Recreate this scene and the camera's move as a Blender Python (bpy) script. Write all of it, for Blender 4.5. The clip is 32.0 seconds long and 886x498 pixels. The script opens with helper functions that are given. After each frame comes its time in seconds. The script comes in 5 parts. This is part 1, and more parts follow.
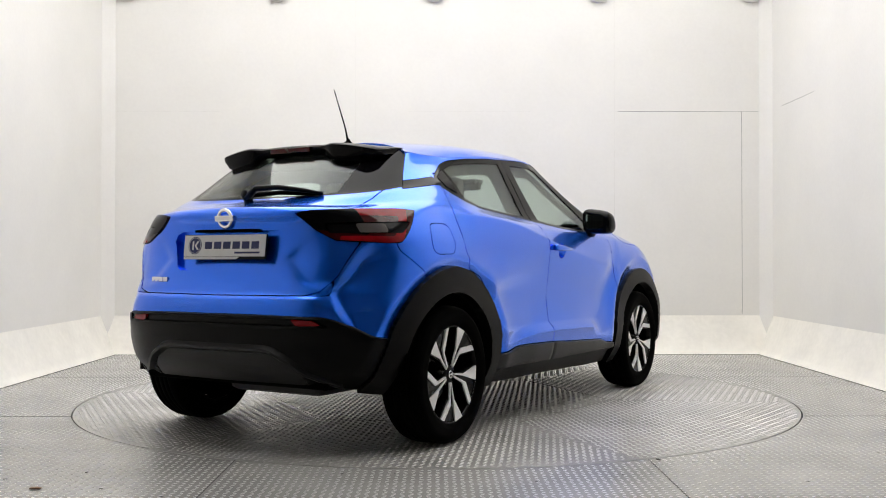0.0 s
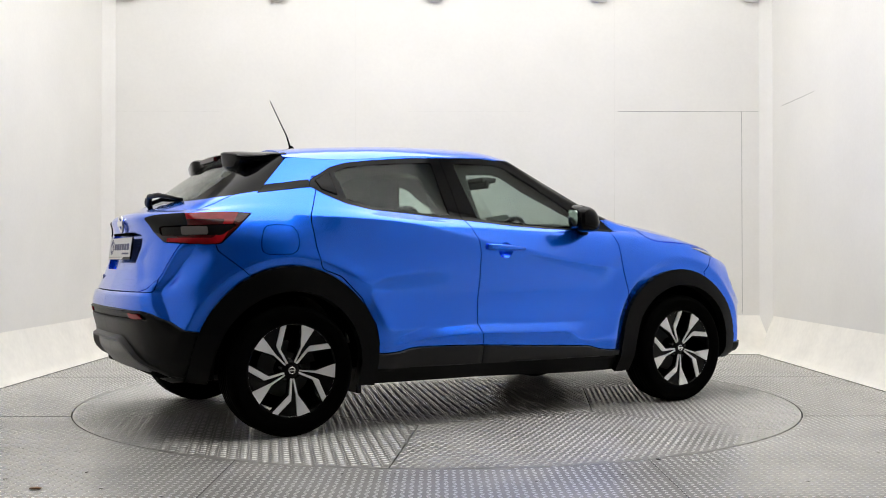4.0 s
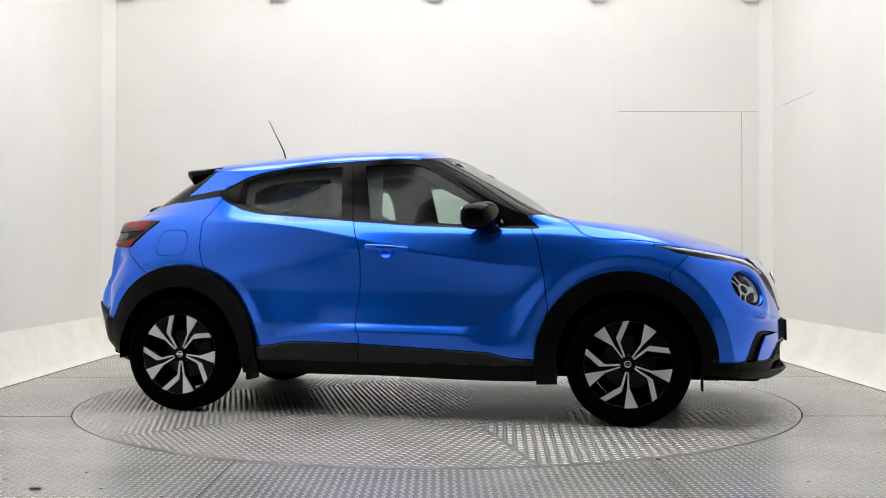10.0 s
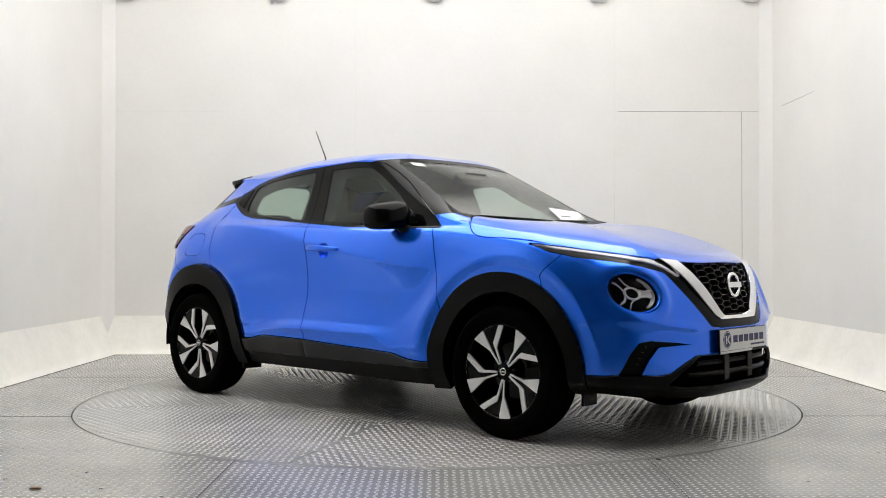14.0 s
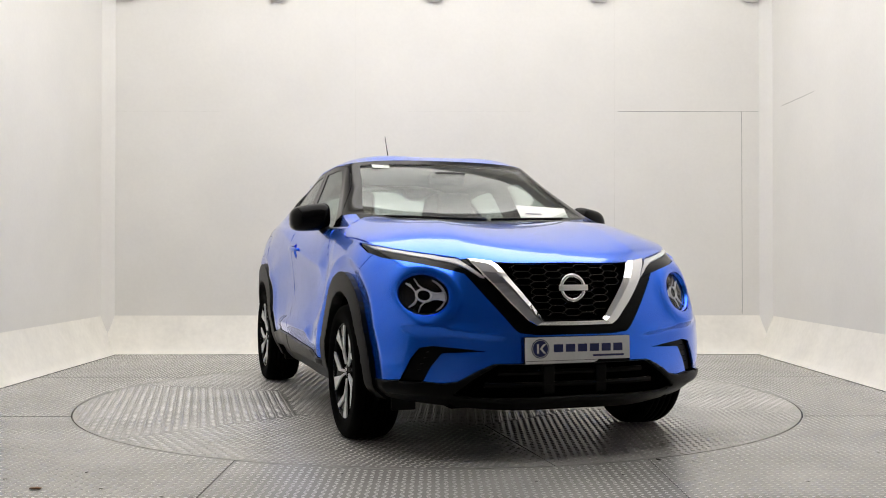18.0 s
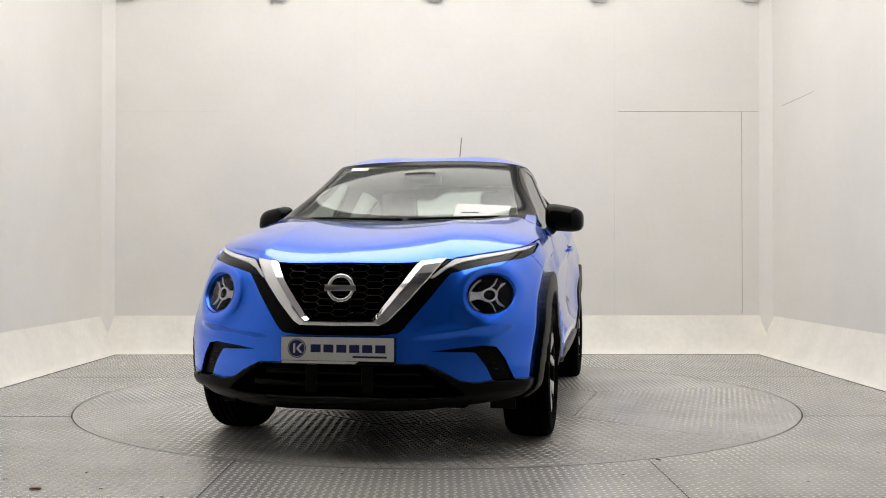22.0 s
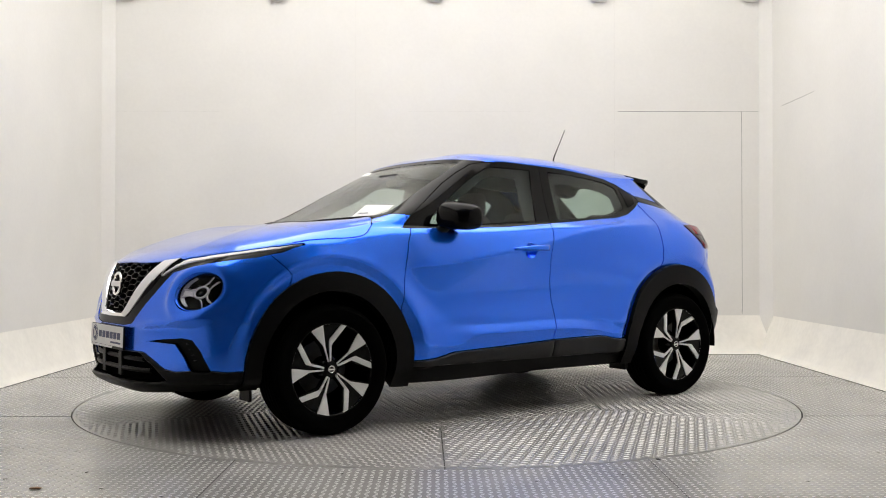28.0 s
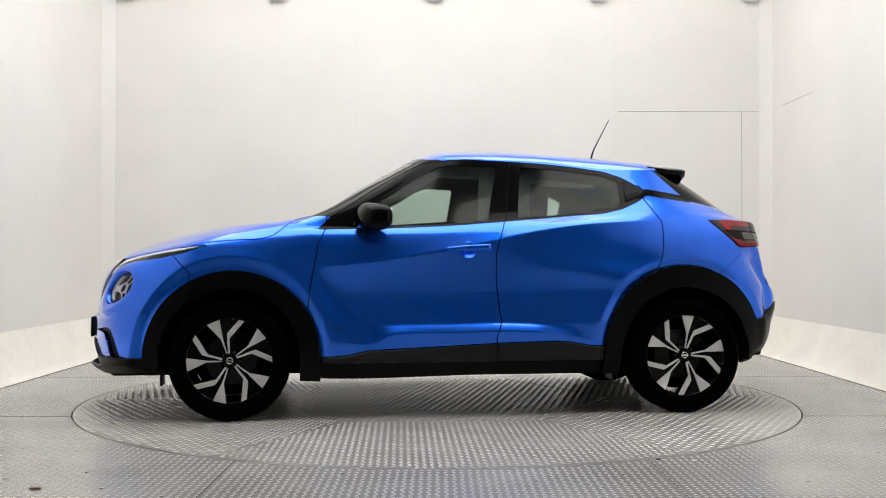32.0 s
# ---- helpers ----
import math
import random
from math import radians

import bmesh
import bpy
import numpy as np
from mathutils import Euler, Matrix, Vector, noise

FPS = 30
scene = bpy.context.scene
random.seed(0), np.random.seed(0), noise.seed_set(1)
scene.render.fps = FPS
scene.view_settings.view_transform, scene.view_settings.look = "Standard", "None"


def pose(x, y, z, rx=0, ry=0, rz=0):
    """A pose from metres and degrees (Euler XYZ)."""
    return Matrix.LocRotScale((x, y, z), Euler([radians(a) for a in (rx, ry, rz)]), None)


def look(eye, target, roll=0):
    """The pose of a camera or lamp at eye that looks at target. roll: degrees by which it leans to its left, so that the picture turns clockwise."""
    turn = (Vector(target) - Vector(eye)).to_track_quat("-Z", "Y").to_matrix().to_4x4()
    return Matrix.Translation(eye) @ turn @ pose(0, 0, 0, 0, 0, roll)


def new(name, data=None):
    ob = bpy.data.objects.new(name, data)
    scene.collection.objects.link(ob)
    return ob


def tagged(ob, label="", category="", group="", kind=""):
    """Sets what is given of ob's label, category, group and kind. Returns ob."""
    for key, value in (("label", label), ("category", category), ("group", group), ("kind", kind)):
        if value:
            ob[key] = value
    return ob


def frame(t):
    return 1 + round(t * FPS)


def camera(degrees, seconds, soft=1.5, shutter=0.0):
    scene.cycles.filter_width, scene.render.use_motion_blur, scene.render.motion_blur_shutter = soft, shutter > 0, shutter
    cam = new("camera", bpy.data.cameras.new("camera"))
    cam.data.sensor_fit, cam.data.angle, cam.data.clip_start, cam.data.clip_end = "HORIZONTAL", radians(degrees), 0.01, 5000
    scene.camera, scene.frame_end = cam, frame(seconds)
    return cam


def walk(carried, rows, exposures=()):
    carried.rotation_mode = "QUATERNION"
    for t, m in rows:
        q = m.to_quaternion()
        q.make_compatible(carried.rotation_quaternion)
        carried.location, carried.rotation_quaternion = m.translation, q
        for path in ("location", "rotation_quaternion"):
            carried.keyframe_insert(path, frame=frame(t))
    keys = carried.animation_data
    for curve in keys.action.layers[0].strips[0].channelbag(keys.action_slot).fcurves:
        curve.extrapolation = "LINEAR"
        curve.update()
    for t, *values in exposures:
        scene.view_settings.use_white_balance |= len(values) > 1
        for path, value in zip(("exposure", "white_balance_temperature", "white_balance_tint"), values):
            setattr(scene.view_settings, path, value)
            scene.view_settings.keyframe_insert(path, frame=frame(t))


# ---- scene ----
# The camera stands still before a white photo booth; the turntable turns clockwise.
cam = camera(47.71, 32.0, soft=1.0)
EYE, AIM = Vector((0.0, -6.559, 0.898)), Vector((0.00534, 0.99992, 0.01104))
walk(cam, [(0.0, look(EYE, EYE + AIM)), (32.0, look(EYE, EYE + AIM))],
     exposures=[(0.0, 0.0, 6560, 10), (8.0, 0.0, 6480, 9), (13.0, -0.01, 6480, 9), (17.0, -0.11, 6650, 10), (20.5, -0.16, 6750, 10.5), (25.0, -0.13, 6750, 10.5), (28.0, -0.08, 6750, 10), (32.0, -0.03, 6600, 10)])

# ---- light ----
world = bpy.data.worlds.new("world")
scene.world = world
world.use_nodes = True
world.node_tree.nodes["Background"].inputs["Color"].default_value = (0.9, 0.92, 1.0, 1)
world.node_tree.nodes["Background"].inputs["Strength"].default_value = 0.02
LAMP_GLOW = 2.95


# ---- materials ----
def material(name, color, rough=0.5, metal=0.0, coat=0.0, grain=0.0, grain_size=200.0, mottle=0.0, mottle_size=3.0,
             bump=0.0, glow=0.0, spec=0.5):
    """A principled material with two scales of variation: fine grain and broad mottling."""
    m = bpy.data.materials.new(name)
    m.use_nodes = True
    nt = m.node_tree
    b = nt.nodes["Principled BSDF"]
    b.inputs["Base Color"].default_value = (*color, 1)
    b.inputs["Roughness"].default_value = rough
    b.inputs["Metallic"].default_value = metal
    b.inputs["Coat Weight"].default_value = coat
    b.inputs["Coat Roughness"].default_value = 0.03
    b.inputs["Specular IOR Level"].default_value = spec
    if glow:
        b.inputs["Emission Color"].default_value = (*color, 1)
        b.inputs["Emission Strength"].default_value = glow
    if grain or mottle or bump:
        tc = nt.nodes.new("ShaderNodeTexCoord")
        fine = nt.nodes.new("ShaderNodeTexNoise")
        fine.inputs["Scale"].default_value = grain_size
        fine.inputs["Detail"].default_value = 4
        broad = nt.nodes.new("ShaderNodeTexNoise")
        broad.inputs["Scale"].default_value = mottle_size
        broad.inputs["Detail"].default_value = 6
        nt.links.new(tc.outputs["Object"], fine.inputs["Vector"])
        nt.links.new(tc.outputs["Object"], broad.inputs["Vector"])
        last = None
        for node, amount in ((fine, grain), (broad, mottle)):
            if not amount:
                continue
            mix = nt.nodes.new("ShaderNodeMix")
            mix.data_type, mix.blend_type = "RGBA", "MULTIPLY"
            mix.inputs["Factor"].default_value = 1.0
            ramp = nt.nodes.new("ShaderNodeMapRange")
            ramp.inputs["From Min"].default_value, ramp.inputs["From Max"].default_value = 0.3, 0.7
            ramp.inputs["To Min"].default_value, ramp.inputs["To Max"].default_value = 1 - amount, 1 + amount
            nt.links.new(node.outputs["Fac"], ramp.inputs["Value"])
            if last is None:
                mix.inputs["A"].default_value = (*color, 1)
            else:
                nt.links.new(last, mix.inputs["A"])
            nt.links.new(ramp.outputs["Result"], mix.inputs["B"])
            last = mix.outputs["Result"]
        if last is not None:
            nt.links.new(last, b.inputs["Base Color"])
        if bump:
            bn = nt.nodes.new("ShaderNodeBump")
            bn.inputs["Strength"].default_value = bump
            bn.inputs["Distance"].default_value = 0.002
            nt.links.new(fine.outputs["Fac"], bn.inputs["Height"])
            nt.links.new(bn.outputs["Normal"], b.inputs["Normal"])
    return m


def glass_material(name, tint, rough=0.0, straight=0.045):
    """Thin automotive glass: mostly clear with a tint, mirror-like at a slant."""
    m = bpy.data.materials.new(name)
    m.use_nodes = True
    nt = m.node_tree
    nt.nodes.remove(nt.nodes["Principled BSDF"])
    out = nt.nodes["Material Output"]
    clear = nt.nodes.new("ShaderNodeBsdfTransparent")
    clear.inputs["Color"].default_value = (*tint, 1)
    gloss = nt.nodes.new("ShaderNodeBsdfGlossy")
    gloss.inputs["Roughness"].default_value = rough
    facing = nt.nodes.new("ShaderNodeLayerWeight")
    facing.inputs["Blend"].default_value = 0.5
    power = nt.nodes.new("ShaderNodeMath")
    power.operation = "POWER"
    power.inputs[1].default_value = 4.5
    nt.links.new(facing.outputs["Facing"], power.inputs[0])
    fres = nt.nodes.new("ShaderNodeMath")
    fres.operation = "MULTIPLY_ADD"
    fres.inputs[1].default_value, fres.inputs[2].default_value = 0.92, straight
    nt.links.new(power.outputs[0], fres.inputs[0])
    mix = nt.nodes.new("ShaderNodeMixShader")
    nt.links.new(fres.outputs[0], mix.inputs["Fac"])
    nt.links.new(clear.outputs["BSDF"], mix.inputs[1])
    nt.links.new(gloss.outputs["BSDF"], mix.inputs[2])
    nt.links.new(mix.outputs["Shader"], out.inputs["Surface"])
    return m


WALL = material("white_wall_paint", (0.80, 0.786, 0.752), 0.55, grain=0.012, grain_size=40, mottle=0.035, mottle_size=1.1, bump=0.05)
# Cream-white, lifted above the wall: overhead light on the slope is in the colour.
SKIRT = material("lit_skirting_paint", (0.90, 0.875, 0.81), 0.5, grain=0.03, grain_size=22, mottle=0.05, mottle_size=3, bump=0.6)
FLOOR = material("painted_floor_plate", (0.42, 0.413, 0.398), 0.27, metal=0.30, grain=0.10, grain_size=120, mottle=0.22, mottle_size=1.6, bump=0.12, spec=0.5)
BAR = material("worn_tread_bar", (0.54, 0.53, 0.512), 0.27, metal=0.32, grain=0.08, grain_size=90, mottle=0.18, mottle_size=2.0)
FLOOR_BAR = material("flat_worn_tread_bar", (0.47, 0.462, 0.445), 0.30, metal=0.30, grain=0.08, grain_size=90, mottle=0.18, mottle_size=2.0)
SEAM = material("dark_seam", (0.03, 0.028, 0.025), 0.8, grain=0.2, grain_size=60)
PALE_SEAM = material("pale_filled_seam", (0.52, 0.50, 0.46), 0.7, grain=0.1, grain_size=60)
GARAGE = material("dim_garage_surface", (0.50, 0.50, 0.51), 0.8, grain=0.05, mottle=0.2, mottle_size=1.0)
PAINT = material("metallic_blue_paint", (0.002, 0.155, 0.99), 0.25, metal=0.82, coat=1.0, spec=0.1)
BLACK_PLASTIC = material("grained_black_plastic", (0.0015, 0.0015, 0.0017), 0.38, grain=0.1, grain_size=500, bump=0.12, spec=0.12)
GLOSS_BLACK = material("gloss_black", (0.0025, 0.0025, 0.003), 0.07, spec=0.11)
DARK = material("dark_void", (0.001, 0.001, 0.001), 0.9, spec=0.02)
CHIN = material("satin_dark_plastic", (0.010, 0.010, 0.011), 0.35, grain=0.1, grain_size=500, bump=0.1, spec=0.3)
RUBBER = material("tyre_rubber", (0.0009, 0.0009, 0.0009), 0.8, grain=0.15, grain_size=300, bump=0.15, spec=0.03)
SILVER = material("machined_alloy", (0.78, 0.78, 0.79), 0.32, metal=0.3, grain=0.03, grain_size=400)
SATIN = material("satin_lamp_silver", (0.55, 0.55, 0.56), 0.22, metal=0.35)
CHROME = material("chrome", (0.86, 0.86, 0.87), 0.06, metal=1.0)
CABIN = material("dark_cabin_trim", (0.03, 0.03, 0.032), 0.65, grain=0.1, grain_size=300, bump=0.1)
FABRIC = material("dark_seat_fabric", (0.022, 0.022, 0.024), 0.9, grain=0.2, grain_size=600, bump=0.2)
LINING = material("pale_roof_lining", (0.24, 0.24, 0.235), 0.9, grain=0.05, grain_size=400)
GLASS = glass_material("clear_tinted_glass", (0.80, 0.86, 0.83), straight=0.016)
SCREEN_GLASS = glass_material("windscreen_glass", (0.84, 0.88, 0.86), straight=0.025)
LENS = glass_material("clear_lens", (0.92, 0.93, 0.94), straight=0.02)
GRILLE = material("grille_grey", (0.022, 0.022, 0.023), 0.22, spec=0.6)
PLATE = material("white_plate", (0.72, 0.72, 0.72), 0.35, grain=0.03, grain_size=80, mottle=0.04, mottle_size=12)
NAVY = material("navy_print", (0.012, 0.018, 0.10), 0.4)
RED = material("red_lens", (0.26, 0.004, 0.008), 0.08, mottle=0.15, mottle_size=30, spec=0.3)
DARK_RED = material("smoked_red_lens", (0.035, 0.0008, 0.0012), 0.06, mottle=0.2, mottle_size=25, spec=0.35)
# Near-white and barely metallic: chrome's bright reflections are put into the colour.
LAMP_SILVER = material("lit_lamp_silver", (0.88, 0.88, 0.90), 0.2, metal=0.1)
LIGHT_GREY = material("pale_lamp_guide", (0.88, 0.89, 0.90), 0.25)
CLEAR_GREY = material("smoked_clear_plastic", (0.075, 0.068, 0.066), 0.15, spec=0.3)
MIRROR = material("mirror_glass", (0.55, 0.57, 0.58), 0.02, metal=1.0)
LAMP = material("ceiling_diffuser", (1.0, 0.985, 0.955), 0.5, glow=LAMP_GLOW)
PAPER = material("white_paper", (0.86, 0.86, 0.84), 0.7, mottle=0.05, mottle_size=20)


# ---- small mesh helpers ----
def mesh_object(name, verts, faces, mat, parent=None, label="", smooth=False):
    me = bpy.data.meshes.new(name)
    me.from_pydata([tuple(v) for v in verts], [], faces)
    me.materials.append(mat)
    if smooth:
        me.shade_smooth()
    ob = new(name, me)
    if parent is not None:
        ob.parent = parent
    if label:
        ob["label"] = label
    return ob


def part(name, bm, mat, parent, label="", smooth=False):
    """Link a bmesh as one mesh object under its thing."""
    me = bpy.data.meshes.new(name)
    bmesh.ops.recalc_face_normals(bm, faces=bm.faces)
    bm.to_mesh(me)
    bm.free()
    me.materials.append(mat)
    if smooth:
        me.shade_smooth()
    ob = new(name, me)
    if parent is not None:
        ob.parent = parent
    if label:
        ob["label"] = label
    return ob


def box_bm(x0, x1, y0, y1, z0, z1, bevel=0.0, segments=2):
    bm = bmesh.new()
    bmesh.ops.create_cube(bm, size=1.0)
    for v in bm.verts:
        v.co = Vector((x0 + (v.co.x + 0.5) * (x1 - x0), y0 + (v.co.y + 0.5) * (y1 - y0), z0 + (v.co.z + 0.5) * (z1 - z0)))
    if bevel:
        bmesh.ops.bevel(bm, geom=bm.edges[:], offset=bevel, segments=segments, affect="EDGES", profile=0.5)
    return bm


def prism_bm(poly, depth, at, bevel=0.0):
    """Extrude a flat polygon given by at(u, v, w) from w = 0 to w = depth."""
    bm = bmesh.new()
    lo = [bm.verts.new(at(u, v, 0.0)) for u, v in poly]
    hi = [bm.verts.new(at(u, v, depth)) for u, v in poly]
    bm.faces.new(lo[::-1])
    bm.faces.new(hi)
    n = len(poly)
    for i in range(n):
        bm.faces.new((lo[i], lo[(i + 1) % n], hi[(i + 1) % n], hi[i]))
    if bevel:
        bmesh.ops.recalc_face_normals(bm, faces=bm.faces)
        bmesh.ops.bevel(bm, geom=bm.edges[:], offset=bevel, segments=2, affect="EDGES", profile=0.5)
    return bm


def tube_bm(points, radius, sides=8, close_ends=True, taper=None):
    """A round tube along a polyline; taper gives each point's own radius factor."""
    bm = bmesh.new()
    rings = []
    pts = [Vector(p) for p in points]
    for i, p in enumerate(pts):
        d = (pts[min(i + 1, len(pts) - 1)] - pts[max(i - 1, 0)]).normalized()
        a = d.orthogonal().normalized() if i == 0 else (rings_a - d * rings_a.dot(d)).normalized()
        rings_a = a
        b = d.cross(a)
        r = radius * (taper[i] if taper else 1.0)
        rings.append([bm.verts.new(p + r * (a * math.cos(k * 2 * math.pi / sides) + b * math.sin(k * 2 * math.pi / sides))) for k in range(sides)])
    for r0, r1 in zip(rings, rings[1:]):
        for k in range(sides):
            bm.faces.new((r0[k], r0[(k + 1) % sides], r1[(k + 1) % sides], r1[k]))
    if close_ends:
        bm.faces.new(rings[0][::-1])
        bm.faces.new(rings[-1])
    return bm


def lathe_bm(profile, segments, at, closed=False):
    """Turn a profile of (radius, height) round an axis; at(x, y, h) places a point."""
    bm = bmesh.new()
    rings = []
    for k in range(segments):
        a = 2 * math.pi * k / segments
        rings.append([bm.verts.new(at(r * math.cos(a), r * math.sin(a), h)) for r, h in profile])
    n = len(profile)
    for k in range(segments):
        r0, r1 = rings[k], rings[(k + 1) % segments]
        for i in range(n if closed else n - 1):
            bm.faces.new((r0[i], r0[(i + 1) % n], r1[(i + 1) % n], r1[i]))
    return bm


# ---- the booth ----
BACK, SIDE, SKIRT_OUT, SKIRT_TOP, CEILING = 2.95, 3.05, 0.16, 0.36, 4.7
FRONT = -4.8
DISC_R = 2.241


def wall(name, a, b, height0, height1, thick=0.12):
    """A wall from plan point a to b; its room face is to the left of a -> b."""
    a, b = Vector((*a, 0)), Vector((*b, 0))
    d = (b - a).normalized()
    n = Vector((d.y, -d.x, 0)) * thick
    vs = [p + Vector((0, 0, h)) for h in (height0, height1) for p in (a, b, b + n, a + n)]
    ob = mesh_object(name, vs, [(0, 1, 2, 3), (7, 6, 5, 4), (0, 4, 5, 1), (1, 5, 6, 2), (2, 6, 7, 3), (3, 7, 4, 0)], WALL)
    return tagged(ob, "white painted panel wall of the photo booth", "wall", kind="structure")


WB, WS, CH = BACK + SKIRT_OUT, SIDE + SKIRT_OUT, 0.10
walls = {
    "wall_north": wall("wall_north", (WS - CH, WB), (-WS + CH, WB), 0, CEILING + 0.1),
    "wall_west": wall("wall_west", (-WS, WB - CH), (-WS, FRONT), 0, CEILING + 0.1),
    "wall_east": wall("wall_east", (WS, FRONT), (WS, WB - CH), 0, CEILING + 0.1),
    "wall_corner_west": wall("wall_corner_west", (-WS + CH, WB), (-WS, WB - CH), 0, CEILING + 0.1),
    "wall_corner_east": wall("wall_corner_east", (WS, WB - CH), (WS - CH, WB), 0, CEILING + 0.1),
}


def skirt(name, a, b, out):
    """A sloped and softly rounded skirting from the floor's edge up to the wall."""
    steps, vs, fs = 10, [], []
    nseg = 24
    for i in range(nseg + 1):
        p = Vector((*a, 0)).lerp(Vector((*b, 0)), i / nseg)
        k = -1 if i == 0 else (1 if i == nseg else 0)
        d = (Vector((*b, 0)) - Vector((*a, 0))).normalized()
        for j in range(steps + 1):
            u = j / steps
            o = SKIRT_OUT * u ** 0.75
            z = SKIRT_TOP * u ** 1.25
            q = p + Vector((*out, 0)) * o + d * (k * o) + Vector((0, 0, z + 0.004))
            vs.append(q)
    for i in range(nseg):
        for j in range(steps):
            a0 = i * (steps + 1) + j
            fs.append((a0, a0 + steps + 1, a0 + steps + 2, a0 + 1))
    ob = mesh_object(name, vs, fs, SKIRT, smooth=True)
    return tagged(ob, "white sloped skirting along the foot of the booth wall", "skirting", kind="structure")


skirt("baseboard_north", (-SIDE, BACK), (SIDE, BACK), (0, 1))
skirt("baseboard_west", (-SIDE, FRONT), (-SIDE, BACK), (-1, 0))
skirt("baseboard_east", (SIDE, BACK), (SIDE, FRONT), (1, 0))

# thin joints between the wall boards, as shallow dark battens set into the paint
def joint(x0, z0, x1, z1, width, parent, wall_y=WB):
    bm = box_bm(min(x0, x1) - width / 2, max(x0, x1) + width / 2, wall_y - 0.0012, wall_y + 0.002, min(z0, z1) - width / 2, max(z0, z1) + width / 2)
    part("panel_joint", bm, SEAM if width > 0.001 else PALE_SEAM, parent)


JOINT_Z = 2.335
JOINTS = [(-.792, 0.38, -.792, CEILING, .0005), (1.709, 0.38, 1.709, CEILING, .0006), (2.943, 0.38, 2.943, JOINT_Z, .0028),
          (1.75, JOINT_Z, 2.4, JOINT_Z, .0025), (2.4, JOINT_Z, 3.1, JOINT_Z, .002), (-3.1, JOINT_Z, -2.1, JOINT_Z, .0007), (-.3, JOINT_Z, .9, JOINT_Z, .0004)]
for x0, z0, x1, z1, width in JOINTS:
    joint(x0, z0, x1, z1, width, walls["wall_north"])
part("panel_joint", box_bm(WS - 0.0025, WS + 0.002, 1.95, 2.75, JOINT_Z, JOINT_Z + 0.0014), SEAM, walls["wall_east"])
# floor: one platform sheet with a round hole for the turntable
def ring_floor():
    n, vs, fs = 192, [], []
    outer = []
    x0, x1, y0, y1 = -SIDE, SIDE, FRONT - 6.4, BACK
    for k in range(n):
        a = 2 * math.pi * k / n
        c, s = math.cos(a), math.sin(a)
        t = min((x1 if c > 0 else x0) / c if abs(c) > 1e-9 else 1e9, (y1 if s > 0 else y0) / s if abs(s) > 1e-9 else 1e9)
        outer.append((c * t, s * t))
    for k in range(n):
        a = 2 * math.pi * k / n
        vs.append((math.cos(a) * (DISC_R + 0.006), math.sin(a) * (DISC_R + 0.006), 0.0))
    for p in outer:
        vs.append((*p, 0.0))
    for k in range(n):
        j = (k + 1) % n
        fs.append((k, n + k, n + j, j))
    # square off the four corners between neighbouring rays
    for cx, cy in ((x0, y0), (x1, y0), (x0, y1), (x1, y1)):
        a = math.atan2(cy, cx) % (2 * math.pi)
        k = int(a / (2 * math.pi) * n)
        vs.append((cx, cy, 0.0))
        fs.append((n + k % n, len(vs) - 1, n + (k + 1) % n))
    # the lip of the round hole
    m = len(vs)
    for k in range(n):
        vs.append((vs[k][0], vs[k][1], -0.05))
    for k in range(n):
        j = (k + 1) % n
        fs.append((k, j, m + j, m + k))
    ob = mesh_object("floor", vs, fs, FLOOR)
    return tagged(ob, "grey tread plate floor round the turntable", "floor", kind="structure")


floor = ring_floor()
pit = mesh_object("ground", [(-30, -30, -0.06), (30, -30, -0.06), (30, 30, -0.06), (-30, 30, -0.06)], [(0, 1, 2, 3)], SEAM)
tagged(pit, "dark ground below the platform", "ground", kind="structure")

# the luminous ceiling of the booth
bm = box_bm(-WS, WS, FRONT, WB, CEILING, CEILING + 0.05)
tagged(part("ceiling", bm, WALL, None), "white booth ceiling", "ceiling", kind="structure")
def light_panel(x0, x1, y0, y1):
    base = new("ceiling_light")
    base.location = ((x0 + x1) / 2, (y0 + y1) / 2, CEILING - 0.06)
    w, d = (x1 - x0) / 2, (y1 - y0) / 2
    part("diffuser", box_bm(-w, w, -d, d, 0.0, 0.02), LAMP, base, "glowing white diffuser")
    return tagged(base, "large square ceiling softbox with white diffuser", "light panel", group="ceiling softboxes")


for ix in range(3):
    for iy in range(3):
        x = (ix - 1) * 1.86
        y = (iy - 1) * 1.70 - 0.15
        light_panel(x - 0.928, x + 0.928, y - 0.848, y + 0.848)

# the dim hall behind the camera
def hall_wall(name, x0, x1, y0, y1, z0, z1):
    tagged(part(name, box_bm(x0, x1, y0, y1, z0, z1), GARAGE, None), "dim grey hall wall behind the booth", "wall", kind="structure")


hall_wall("wall_hall_south", -6, 6, FRONT - 6.6, FRONT - 6.4, -0.05, CEILING + 0.7)
hall_wall("wall_hall_west", -6.2, -6, FRONT - 6.6, FRONT, -0.05, CEILING + 0.7)
hall_wall("wall_hall_east", 6, 6.2, FRONT - 6.6, FRONT, -0.05, CEILING + 0.7)
hall_wall("wall_hall_north_west", -6.2, -WS - 0.12, FRONT, FRONT + 0.15, -0.05, CEILING + 0.7)
hall_wall("wall_hall_north_east", WS + 0.12, 6.2, FRONT, FRONT + 0.15, -0.05, CEILING + 0.7)
hall_wall("wall_hall_lintel", -WS - 0.12, WS + 0.12, FRONT, FRONT + 0.15, CEILING - 0.1, CEILING + 0.7)
